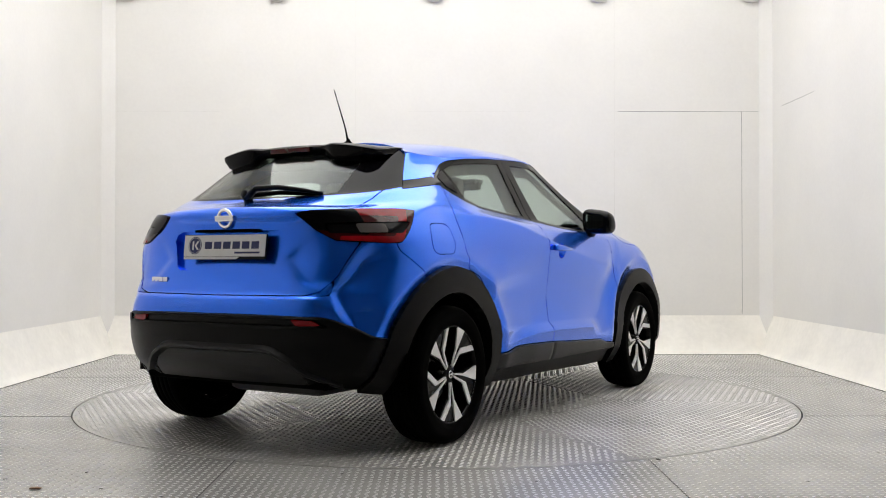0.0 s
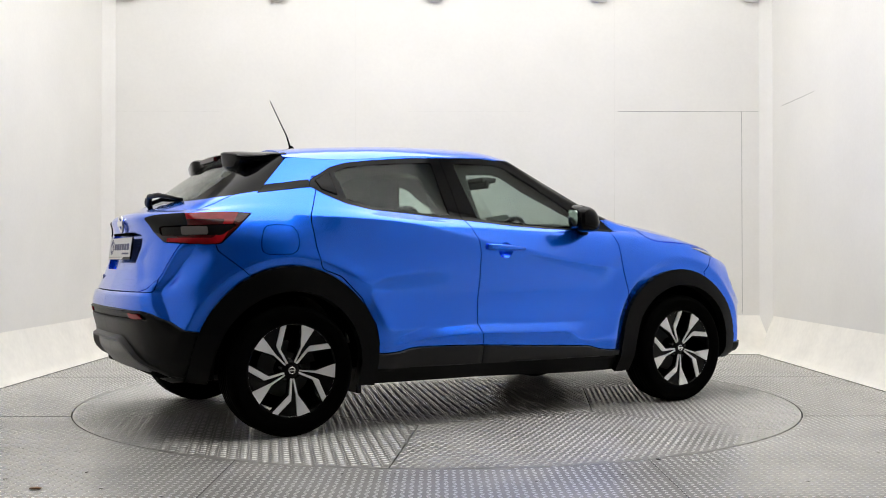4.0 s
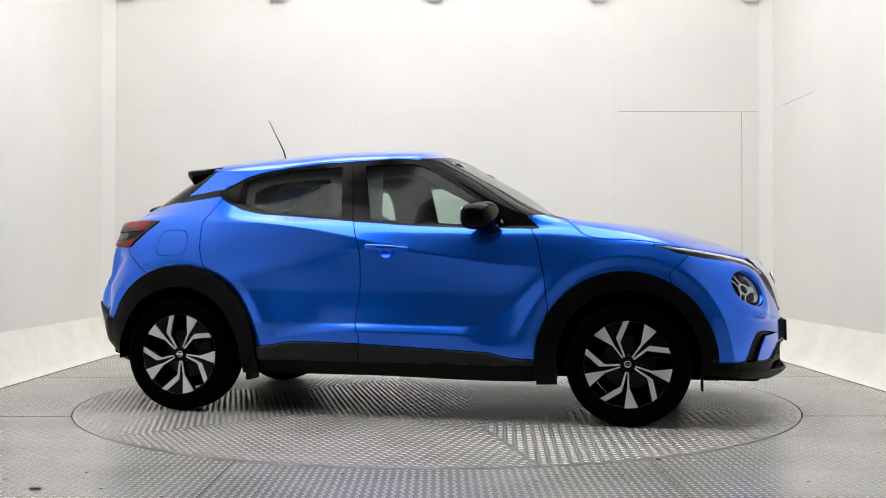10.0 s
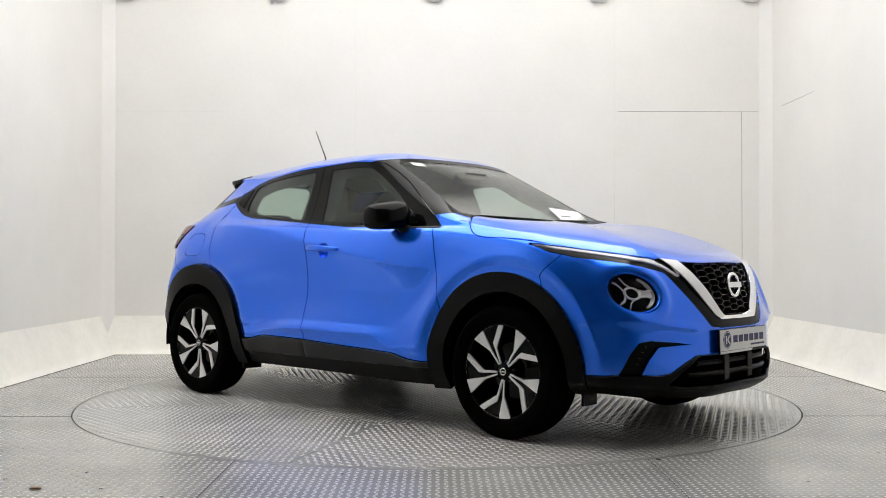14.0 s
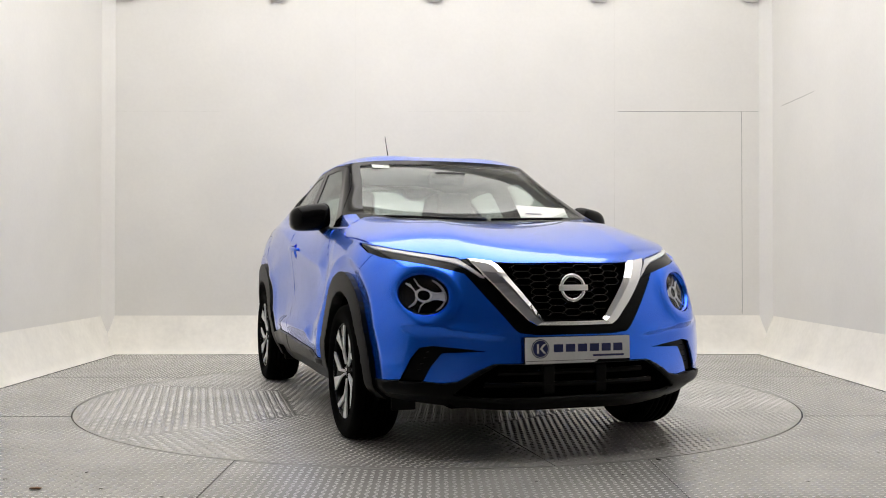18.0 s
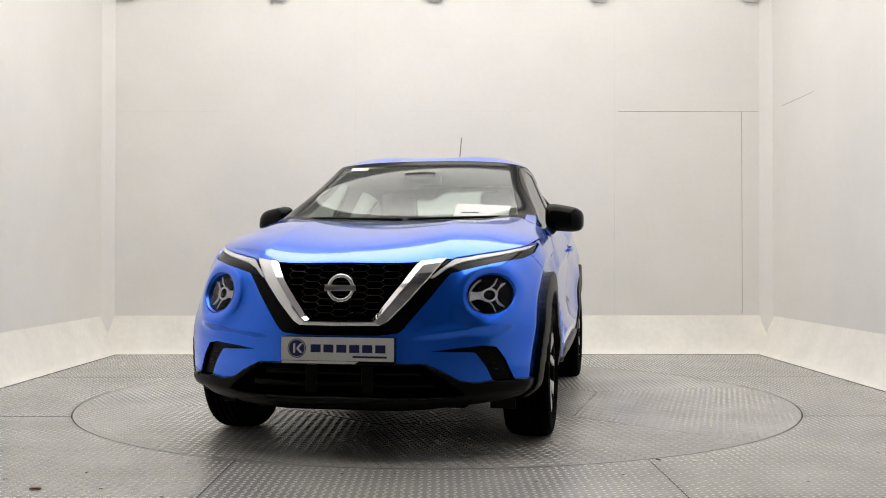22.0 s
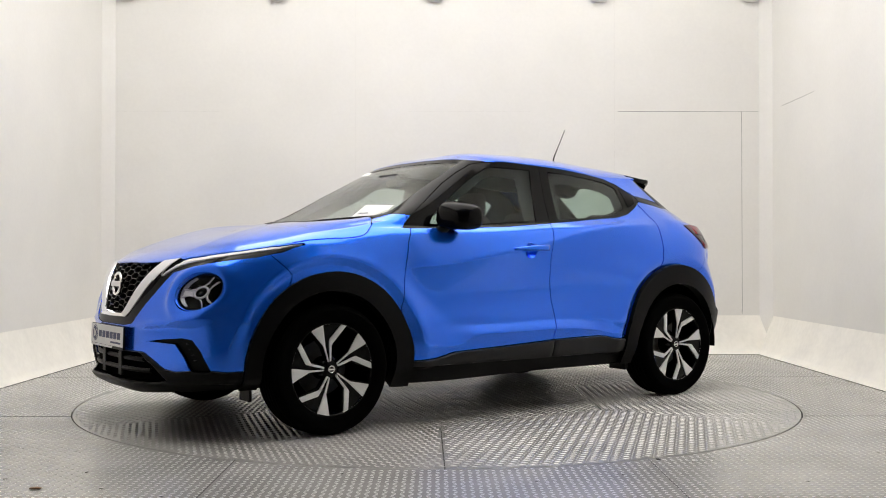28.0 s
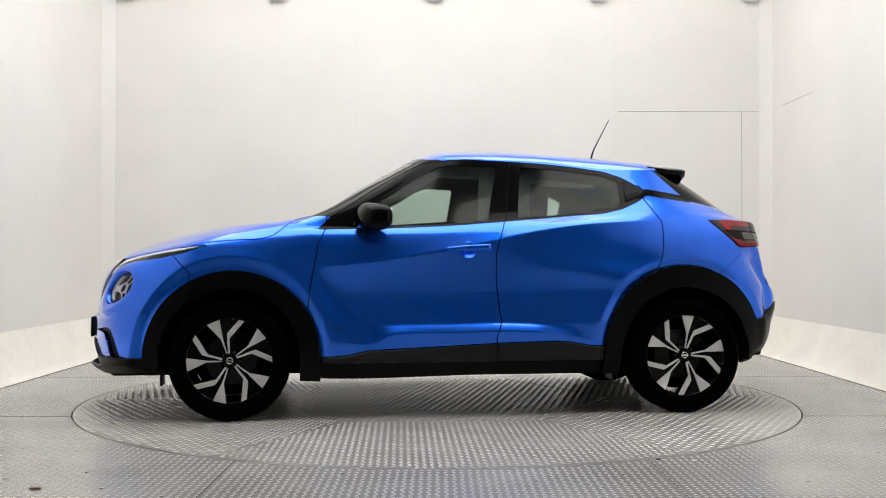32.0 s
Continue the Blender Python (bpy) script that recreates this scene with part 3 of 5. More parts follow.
def ahead(x):
    return lambda co, sv: x - co[:, 0]


def behind(x):
    return lambda co, sv: co[:, 0] - x


skin = first_skin()

# wheel openings
def arch(cx, cz, rx, rz):
    def f(co, sv):
        d = (np.hypot((co[:, 0] - cx) / rx, (co[:, 2] - cz) / rz) - 1) * min(rx, rz)
        low = np.maximum(np.abs(co[:, 0] - cx) - rx, co[:, 2] - cz)
        return np.maximum(np.minimum(d, low), 0.5 - co[:, 1])
    return f


ARCHES = ((1.318, 0.345, 0.388, 0.392), (-1.318, 0.345, 0.388, 0.392))
RINGS = ((1.30, 0.345, 0.487, 0.490), (-1.315, 0.365, 0.487, 0.502))
rings = []
for hole, ring in zip(ARCHES, RINGS):
    _, skin = skin.cut(arch(*hole))
    r, skin = take(skin, arch(*ring), 0.001)
    rings.append(r)

# glass and its black surround
SIDE_GLASS_F = [(-.233, 1.458), (.056, 1.464), (.125, 1.449), (.286, 1.361), (.451, 1.255), (.60, 1.150), (.655, 1.085), (.467, 1.092), (.122, 1.106), (-.154, 1.131)]
SIDE_GLASS_R = [(-.985, 1.378), (-.894, 1.412), (-.730, 1.432), (-.534, 1.447), (-.377, 1.456), (-.355, 1.30), (-.335, 1.146), (-.655, 1.169), (-.828, 1.187), (-.955, 1.222)]
FRAME = [(-1.150, 1.290), (-1.135, 1.326), (-1.005, 1.402), (-.905, 1.434), (-.740, 1.456), (-.541, 1.474), (-.275, 1.488), (-.042, 1.498), (.124, 1.489), (.208, 1.474),
         (.324, 1.417), (.458, 1.340), (.625, 1.231), (.758, 1.141), (.835, 1.071), (.444, 1.078), (.120, 1.092), (-.204, 1.117), (-.463, 1.139), (-.656, 1.156), (-.849, 1.172), (-.962, 1.197), (-1.075, 1.246)]
QUARTER = [(-1.108, 1.326), (-1.012, 1.378), (-1.004, 1.244), (-1.09, 1.276)]
frame_f = inside(FRAME, XZ, lateral)
surround, skin = take(skin, frame_f, 0.0015)
pane_f, surround = take(surround, inside(SIDE_GLASS_F, XZ), 0.0)
pane_r, surround = take(surround, inside(SIDE_GLASS_R, XZ), 0.0)
quarter, surround = take(surround, inside(QUARTER, XZ), 0.002)
pillar_cut = inside([(-.325, 1.6), (-.313, 1.464), (-.281, 1.282), (-.252, 1.05), (-2, 1.0), (-2, 1.6)], XZ)
surround_r, surround_f = take(surround, pillar_cut, 0.002)

# windscreen and black A-pillar
SCREEN = lambda co, sv: np.maximum.reduce([sv[:, 0] - 3.05, 9.06 - sv[:, 1], sv[:, 1] - 10.86])
screen, skin = take(skin, SCREEN, 0.0)
a_pillar, skin = take(skin, lambda co, sv: np.maximum.reduce([sv[:, 0] - 5.6, 9.0 - sv[:, 1], 0.1 - co[:, 0]]), 0.0)

# rear window, black C-pillar wedge
EDGE_Z, EDGE_X = [1.15, 1.24, 1.28, 1.478, 1.52], [-1.50, -1.43, -1.395, -1.205, -1.165]
rear_glass, skin = take(skin, lambda co, sv: np.maximum.reduce([co[:, 0] - np.interp(co[:, 2], EDGE_Z, EDGE_X), (8.93 - sv[:, 1]) * 0.1, co[:, 0] + 1.1]), 0.0012)
rear_pane, rear_band = take(rear_glass, lambda co, sv: np.maximum.reduce([12.62 - sv[:, 0], 9.10 - sv[:, 1]]), 0.0)
WEDGE = [(-1.432, 1.246), (-1.388, 1.292), (-1.140, 1.330), (-1.145, 1.284), (-1.19, 1.280)]
wedge, skin = take(skin, inside(WEDGE, XZ, lateral), 0.001)

# bonnet
BONNET = lambda co, sv: np.maximum.reduce([np.maximum(6.0 - sv[:, 1], -(co[:, 2] - curve([(.90, 1.16), (.99, 1.112), (1.07, 1.045), (1.14, 1.019), (1.27, 1.010), (1.43, .997), (1.55, .972), (1.7, .90), (2.2, .80)], co[:, 0]))) * 0.6,
                                           (sv[:, 1] - 8.97) * 0.3, (sv[:, 0] - 6.2) * 0.3])
bonnet, skin = take(skin, BONNET, 0.0016)
cowl, skin = take(skin, lambda co, sv: np.maximum.reduce([sv[:, 0] - 3.6, 8.5 - sv[:, 1]]), 0.0)

# lamps
TAIL = [(-1.50, 1.136), (-1.62, 1.137), (-1.80, 1.130), (-1.99, 1.12), (-1.99, 0.985), (-1.757, 0.972), (-1.672, 0.977)]
def tail_f(co, sv):
    side_view = inside(TAIL, XZ)(co, sv)
    rear_view = inside([(.40, 1.112), (.55, 1.135), (1.0, 1.15), (1.0, .96), (.60, .985), (.50, 1.035)], YZ)(co, sv)
    return np.maximum.reduce([side_view, rear_view, co[:, 0] + 1.48])
tail, skin = take(skin, tail_f, 0.002)
head, skin = take(skin, lambda co, sv: np.maximum(np.hypot(co[:, 1] - 0.660, (co[:, 2] - 0.742) * 1.08) - 0.103, 1.6 - co[:, 0]), 0.001)
BROW = [(.835, .985), (.80, .972), (.70, .949), (.606, .929), (.486, .908), (.385, .812), (.43, .822), (.563, .8595), (.70, .892), (.785, .908), (.825, .935)]
brow, skin = take(skin, inside(BROW, YZ, ahead(1.45)), 0.0015)

# grille: the open mesh, the chrome V and the gloss black V outside it
HOLE = [(-.1, .884), (.336, .884), (.282, .803), (.160, .643), (.146, .628), (-.1, .628)]
VEE = [(-.1, .96), (.336, .96), (.452, .906), (.385, .806), (.293, .697), (.205, .606), (.19, .603), (-.1, .603)]
BAND = [(-.1, .884), (.336, .884), (.336, .97), (-.1, .97)]
VEE_OUT = [(-.1, .92), (.50, .90), (.484, .841), (.395, .722), (.293, .592), (.27, .570), (.18, .560), (-.1, .560)]
outer_vee, skin = take(skin, inside(VEE_OUT, YZ, ahead(1.7)), 0.001)
grille_hole, outer_vee = take(outer_vee, inside(HOLE, YZ), 0.0)
top_band, outer_vee = take(outer_vee, inside(BAND, YZ), 0.0)
chrome_vee, outer_vee = take(outer_vee, inside(VEE, YZ), 0.0005)

# lower front: air slot, black apron with its shoulder
SLOT = [(.765, .350), (.725, .45), (.69, .503), (.64, .512), (.41, .490), (.60, .482), (.645, .42), (.675, .352)]
slot, skin = take(skin, inside(SLOT, YZ, ahead(1.7)), 0.001)
APRON = [(-.1, .1), (1.0, .1), (1.0, .345), (.80, .352), (.74, .36), (.60, .345), (.535, .355), (.45, .405), (.385, .434), (-.1, .434)]
apron, skin = take(skin, inside(APRON, YZ, ahead(1.60)), 0.001)
mouth, apron = take(apron, inside([(-.1, .428), (.37, .428), (.47, .365), (.55, .300), (.46, .285), (-.1, .290)], YZ), 0.001)

# sill cladding
SILL = [(-.95, .1), (1.0, .1), (1.0, .348), (.82, .348), (.66, .358), (.60, .372), (.56, .384), (.436, .390), (.117, .404), (-.20, .420), (-.39, .425), (-.58, .426), (-.64, .420), (-.72, .402), (-.83, .396), (-.95, .396)]
sill, skin = take(skin, inside(SILL, XZ, lateral), 0.002)
sill_low, sill = take(sill, lambda co, sv: co[:, 2] - .318, 0.0)
sill_r, sill_f = take(sill, behind(-.19), 0.0015)

# tail apron
def tail_apron_f(co, sv):
    top = curve([(0, .645), (.3, .645), (.55, .64), (.63, .632), (.72, .585), (.80, .540), (.85, .525), (.95, .52)], co[:, 1])
    return np.maximum(co[:, 2] - top, co[:, 0] + 1.60)
tail_apron, skin = take(skin, tail_apron_f, 0.001)
reflector, tail_apron = take(tail_apron, inside([(.455, .628), (.56, .624), (.60, .600), (.48, .598)], YZ), 0.0008)
chin, tail_apron = take(tail_apron, inside([(-.1, .482), (.335, .482), (.40, .432), (.46, .372), (.47, .28), (-.1, .28)], YZ), 0.001)
tail_recess, tail_apron = take(tail_apron, lambda co, sv: np.maximum.reduce([np.abs(co[:, 2] - .614) - 0.016, co[:, 1] - 0.62]), 0.0)

# tailgate, fuel flap, doors, bumpers, wings
GATE = [(-.1, 1.3), (.61, 1.3), (.625, 1.19), (.60, 1.10), (.70, .975), (.625, .82), (.57, .752), (.50, .735), (-.1, .732)]
gate, skin = take(skin, inside(GATE, YZ, behind(-1.5)), 0.0025)
plate_recess, gate = take(gate, inside([(-.1, 1.035), (.30, 1.035), (.345, 1.02), (.36, .99), (.315, .865), (.29, .845), (-.1, .845)], YZ), 0.0)
FUEL = inside([(-1.456, 1.05), (-1.44, 1.070), (-1.40, 1.077), (-1.33, 1.076), (-1.297, 1.068), (-1.279, 1.04), (-1.275, .985), (-1.29, .945), (-1.32, .926), (-1.44, .924), (-1.471, .935), (-1.477, .96), (-1.474, .995)], XZ, lateral)
fuel_fill, _ = skin.cut(grown(FUEL, 0.0018))
fuel, skin = take(skin, FUEL, 0.0018)
DOOR_R = [(-.313, 1.6), (-.281, 1.282), (-.252, 1.129), (-.201, .996), (-.189, .932), (-.189, .773), (-.217, .544), (-.188, .455), (-.188, .1), (-.84, .1), (-.825, .45),
          (-.85, .55), (-.93, .695), (-1.05, .81), (-1.155, .849), (-1.186, .964), (-1.196, 1.091), (-1.193, 1.129), (-1.16, 1.19), (-1.12, 1.268), (-1.12, 1.6)]
DOOR_F = [(-.313, 1.6), (-.281, 1.282), (-.252, 1.129), (-.201, .996), (-.189, .932), (-.189, .773), (-.217, .544), (-.188, .455), (-.188, .1), (.81, .1), (.83, .45), (.887, .629), (.868, .773), (.827, .996), (.782, 1.086), (.782, 1.2), (.4, 1.6)]
CUP_X, CUP_Z, CUP_R = -0.026, 0.952, 0.047
rear_door, skin = take(skin, inside(DOOR_R, XZ, lambda co, sv: np.maximum(lateral(co, sv), co[:, 2] - 1.35)), 0.0025)
front_door, skin = take(skin, inside(DOOR_F, XZ, lambda co, sv: np.maximum(lateral(co, sv), co[:, 2] - 1.2)), 0.0025)
cup, front_door = take(front_door, lambda co, sv: np.maximum(np.hypot(co[:, 0] - CUP_X, co[:, 2] - CUP_Z) - CUP_R, lateral(co, sv)), 0.0)
front_bumper, skin = take(skin, inside([(1.655, 1.2), (1.645, .935), (1.59, .875), (1.535, .82), (1.60, .60), (1.6, 0), (3, 0), (3, 1.2)], XZ), 0.002)
rear_bumper, skin = take(skin, inside([(-1.70, 1.0), (-1.685, .94), (-1.535, .815), (-1.5, .5), (-1.5, 0), (-3, 0), (-3, .735), (-1.95, .735), (-1.93, .80), (-1.88, 1.0)], XZ), 0.002)
wing, quarter_panel = take(skin, ahead(0.3), 0.0)

screen, rear_pane = fair(screen, [1, 2], even=True, degree=2), fair(rear_pane, [1, 2], even=True, degree=2)
pane_f, pane_r = fair(pane_f, XZ, degree=1), fair(pane_r, XZ, degree=1)
bonnet = fair(bonnet, [1, 0], even=True, degree=3, share=0.6)

# ---- body panels as parts ----
# Near-black inner copy of the skin, added so shut lines read as shaded gaps.
SHELL = first_skin()
for hole in ARCHES:
    _, SHELL = SHELL.cut(arch(*hole))
SHELL, _ = SHELL.cut(lambda co, sv: sv[:, 1] - 8.75)
skin_part("dark_gap_shell", SHELL.moved(-0.030), DARK, car, thick=0.004, mirror=2, roll=0)
skin_part("bonnet", bonnet, PAINT, car, mirror=2)
skin_part("scuttle", cowl, BLACK_PLASTIC, car, mirror=2)
skin_part("front_bumper", front_bumper, PAINT, car, mirror=2)
skin_part("rear_bumper", rear_bumper, PAINT, car, mirror=2)
skin_part("tailgate", gate, PAINT, car, mirror=2, thick=0.032)
skin_part("plate_recess", plate_recess, PAINT, car, mirror=2, out=-0.028, thick=0.004, roll=0)
skin_part("windscreen", screen, SCREEN_GLASS, car, thick=0.005, out=-0.002, mirror=2, label="clear curved windscreen", roll=0).visible_shadow = False
skin_part("rear_window", rear_pane, GLASS, car, thick=0.004, out=-0.002, mirror=2, label="clear rear window", roll=0).visible_shadow = False
skin_part("rear_window_surround", rear_band, GLOSS_BLACK, car, mirror=2)
skin_part("front_apron", apron, BLACK_PLASTIC, car, out=0.012, mirror=2, roll=0.006, carry=False, label="black plastic apron under the bumper")
skin_part("lower_intake", mouth, DARK, car, out=-0.03, mirror=2)
skin_part("rear_apron", tail_apron, BLACK_PLASTIC, car, out=0.010, mirror=2, roll=0.006, carry=False, label="black plastic rear apron")
skin_part("apron_chin", chin, CHIN, car, out=0.006, thick=0.02, mirror=2, roll=0.0, label="smooth black chin panel in the rear apron")
skin_part("apron_recess", tail_recess, BLACK_PLASTIC, car, out=-0.006, mirror=2)
skin_part("grille_surround", outer_vee, GLOSS_BLACK, car, out=-0.004, mirror=2)
skin_part("grille_trim_seat", chrome_vee, GLOSS_BLACK, car, out=-0.004, mirror=2)
skin_part("grille_top_band", top_band, GLOSS_BLACK, car, out=-0.004, mirror=2)
skin_part("grille_backing", grille_hole, DARK, car, out=-0.045, mirror=2)
for side in (0, 1):
    skin_part("front_wing", wing, PAINT, car, mirror=side)
    skin_part("rear_quarter_panel", quarter_panel, PAINT, car, mirror=side, roll=0.0025 * side)
    fd = skin_part("front_door", front_door, PAINT, car, mirror=side)
    rd = skin_part("rear_door", rear_door, PAINT, car, mirror=side)
    skin_part("window_frame", surround_f, GLOSS_BLACK, fd, mirror=side, out=-0.001)
    skin_part("window_frame", surround_r, GLOSS_BLACK, rd, mirror=side, out=-0.001)
    for pane, door in ((pane_f, fd), (pane_r, rd)):
        skin_part("window_pane", pane, GLASS, door, thick=0.004, out=-0.006, mirror=side, roll=0, label="clear side window").visible_shadow = False
    skin_part("quarter_trim", quarter, BLACK_PLASTIC, rd, mirror=side, out=0.004)
    skin_part("a_pillar_trim", a_pillar, GLOSS_BLACK, car, mirror=side)
    skin_part("c_pillar_trim", wedge, GLOSS_BLACK, car, mirror=side, out=0.001)
    skin_part("fuel_flap", fuel, PAINT, car, mirror=side) if side else skin_part("rear_quarter_patch", fuel_fill, PAINT, car, mirror=side, roll=0)
    for r in rings:
        skin_part("wheel_arch_trim", r, BLACK_PLASTIC, car, mirror=side, out=0.028, thick=0.06, label="matt black plastic wheel arch trim", roll=0.004)
    skin_part("sill_trim", sill_f, CHIN, fd, mirror=side, out=0.014, roll=0.006, carry=False)
    skin_part("sill_trim", sill_r, CHIN, rd, mirror=side, out=0.014, roll=0.006, carry=False)
    skin_part("sill_underside", sill_low, BLACK_PLASTIC, car, mirror=side, out=-0.006)
    skin_part("air_slot", slot, BLACK_PLASTIC, car, mirror=side, out=-0.022)
    skin_part("rear_reflector", reflector, RED, car, mirror=side, out=0.008)

# roof
def roof_rail(x):
    rail = [GRID[-1, i] for i in range(len(S_AT)) if 4.0 <= S_AT[i] <= 11.0]
    r = np.array(rail)[::-1]
    return np.interp(x, r[:, 0], r[:, 1]), np.interp(x, r[:, 0], r[:, 2])


ROOF_Z = [(-1.42, 1.492), (-1.29, 1.512), (-.96, 1.548), (-.78, 1.561), (-.41, 1.577), (-.23, 1.580), (-.04, 1.577), (.14, 1.563), (.275, 1.537)]


def roof_skin(x_rear, x_front, nx=46, ny=26):
    front = [GRID[-1, i] for i in range(len(S_AT)) if S_AT[i] <= 4.01]
    fr = np.array(front)
    co, sv, faces = [], [], []
    for i in range(nx + 1):
        for j in range(ny + 1):
            v = j / ny
            u = i / nx
            yr_f = 0.568
            # the front edge follows the windscreen's head
            y_f = yr_f * v
            x_f = np.interp(y_f, fr[:, 1], fr[:, 0])
            x = x_rear + (x_f - x_rear) * u
            yr, zr = roof_rail(np.array([min(x, 0.185)]))
            y = float(yr[0]) * v
            zc = float(curve(ROOF_Z, [x])[0])
            zr = float(zr[0])
            z = zc - (zc - zr) * (0.10 * v ** 2 + 0.90 * v ** 5)
            z -= 0.008 * math.exp(-(y / 0.22) ** 4) * min(1, max(0, (0.24 - x) / 0.15))
            if u > 0.9:
                zf = np.interp(y_f, fr[:, 1], fr[:, 2])
                k = (u - 0.9) / 0.1
                z = z * (1 - k * k) + float(zf) * k * k
            co.append((x, y, z))
            sv.append((u, v))
    for i in range(nx):
        for j in range(ny):
            a = i * (ny + 1) + j
            faces.append((a, a + ny + 1, a + ny + 2, a + 1))
    sk = Skin(np.array(co), np.array(sv), faces)
    if sk.normals()[(nx // 2) * (ny + 1) + 3][2] < 0:
        sk.faces = [f[::-1] for f in faces]
    return sk


ROOF = roof_skin(-1.25, 0.27)
skin_part("roof", ROOF, PAINT, car, mirror=2, roll=0.001)
# ---- lamps ----
def tangent_frame(sk, side):
    """Centre, inboard, up and outward directions of a small piece of skin, on the left (0) or right (1)."""
    c = Vector(sk.co.mean(axis=0))
    n = Vector(sk.normals().mean(axis=0)).normalized()
    flip = Vector((1, -1 if side else 1, 1))
    c, n = Vector(a * b for a, b in zip(c, flip)), Vector(a * b for a, b in zip(n, flip))
    inboard = Vector((0, 1 if side else -1, 0))
    inboard = (inboard - n * inboard.dot(n)).normalized()
    up = inboard.cross(n) if side == 0 else n.cross(inboard)
    if up.z < 0:
        up = -up
    return c, inboard, up, n


GUIDE = [(.84, .99), (.80, .974), (.70, .951), (.606, .931), (.486, .910), (.380, .808), (.412, .818), (.468, .866), (.52, .891), (.606, .911), (.70, .931), (.80, .957)]
guide, brow_low = take(brow, inside(GUIDE, YZ), 0.0008)
CLEAR_BAND = inside([(-1.90, 1.062), (-1.58, 1.075), (-1.66, 1.018), (-1.90, 1.018)], XZ)
tail_inner, tail_red = take(tail, CLEAR_BAND, 0.001)
for side in (0, 1):
    lamp = skin_part("headlamp", head, DARK, car, mirror=side, out=-0.040, label="round headlamp with dark bowl and silver three-armed frame")
    c, inb, up, n = tangent_frame(head, side)
    # a slanted frame whose circles stay true seen from ahead
    sgn = 1 if side else -1
    inb, up = Vector((-n.y / n.x * sgn, sgn, 0)), Vector((-n.z / n.x, 0, 1)) / 1.08
    c = Vector((c.x, -sgn * 0.660, 0.742))
    place = lambda u, v, w: c + inb * u + up * v + n * w
    part("lamp_bezel", lathe_bm([(0.104, 0.002), (0.1015, 0.001), (0.095, -0.020), (0.097, -0.045), (0.106, -0.045)], 64, place, closed=True), PAINT, lamp, smooth=True)
    part("lens_ring", lathe_bm([(0.0955, -0.024), (0.094, -0.016), (0.088, -0.018), (0.088, -0.050), (0.0955, -0.050)], 56, place, closed=True), GLOSS_BLACK, lamp, smooth=True)
    part("lamp_bowl", lathe_bm([(0.0, -0.052), (0.05, -0.050), (0.088, -0.026)], 40, place), GLOSS_BLACK, lamp, smooth=True)
    fan = [(0.030 * math.cos(radians(a)), 0.030 * math.sin(radians(a))) for a in (150, 180, 210)] + [(0.080 * math.cos(radians(a)), 0.080 * math.sin(radians(a))) for a in (215, 200, 180, 160, 145)]
    part("lamp_reflector", prism_bm(fan, 0.003, lambda u, v, w: place(u, v, -0.046 + w - 0.1 * abs(v))), CHROME, lamp)
    # pale cone added on the inboard side to brighten the bowl seen from outboard
    cone = bmesh.new()
    strip = [[cone.verts.new(place(r * math.cos(radians(a)), r * math.sin(radians(a)), h)) for r, h in ((0.087, -0.017), (0.060, -0.047))] for a in range(-62, 63, 4)]
    for s0, s1 in zip(strip, strip[1:]):
        cone.faces.new((s0[0], s0[1], s1[1], s1[0]))
    part("pale_cone", cone, SATIN, lamp, smooth=True)
    part("projector", lathe_bm([(0.0, -0.022), (0.012, -0.024), (0.022, -0.030), (0.027, -0.040)], 32, place), GLOSS_BLACK, lamp, smooth=True)
    part("projector_ring", lathe_bm([(0.025, -0.040), (0.025, -0.019), (0.030, -0.016), (0.035, -0.022), (0.035, -0.040)], 40, place, closed=True), LAMP_SILVER, lamp, smooth=True)
    for ang in (-3, 124, 236):
        a = radians(ang)
        d = (math.cos(a), math.sin(a))
        e = (-d[1], d[0])
        at = lambda r, w: (d[0] * r + e[0] * w, d[1] * r + e[1] * w)
        arm = [at(*q) for q in ((0.030, 0.018), (0.050, 0.013), (0.084, 0.021), (0.087, 0.0), (0.084, -0.021), (0.050, -0.013), (0.030, -0.018))]
        part("lamp_arm", prism_bm(arm, 0.010, lambda u, v, w: place(u, v, -0.036 + w), 0.002), LAMP_SILVER, lamp)
        for s in (1, -1):
            part("arm_edge", tube_bm([place(*at(r, s * w), -0.024) for r, w in ((0.029, 0.018), (0.050, 0.0135), (0.085, 0.021))], 0.0038, 6), LAMP_SILVER, lamp, smooth=True)
    lens_bm = lathe_bm([(0.0, -0.003), (0.04, -0.005), (0.075, -0.011), (0.089, -0.016)], 48, place)
    lens = part("lens", lens_bm, LENS, lamp, "clear round lens", smooth=True)
    lens.visible_shadow = False
    day = skin_part("daytime_lamp", brow_low, GLOSS_BLACK, car, mirror=side, out=-0.012, label="slim daytime running lamp with pale light guide")
    skin_part("light_guide", guide, LIGHT_GREY, day, mirror=side, out=-0.006, label="pale clear light guide")
    tl = skin_part("tail_lamp", tail_red, DARK_RED, car, mirror=side, out=0.007, thick=0.03, label="dark red wraparound tail lamp with smoked clear band")
    inner, _ = tail_red.cut(lambda co, sv: np.maximum(co[:, 0] + 1.80, 1.035 - co[:, 2] - 0.12 * (co[:, 1] - .5)))
    hoop, _ = tail_red.cut(inside([(-1.90, 1.137), (-1.56, 1.137), (-1.68, .965), (-1.90, .965)], XZ, lambda co, sv: .62 - co[:, 1]))
    _, hoop = hoop.cut(inside([(-1.95, 1.098), (-1.632, 1.098), (-1.70, 1.004), (-1.95, 1.004)], XZ))
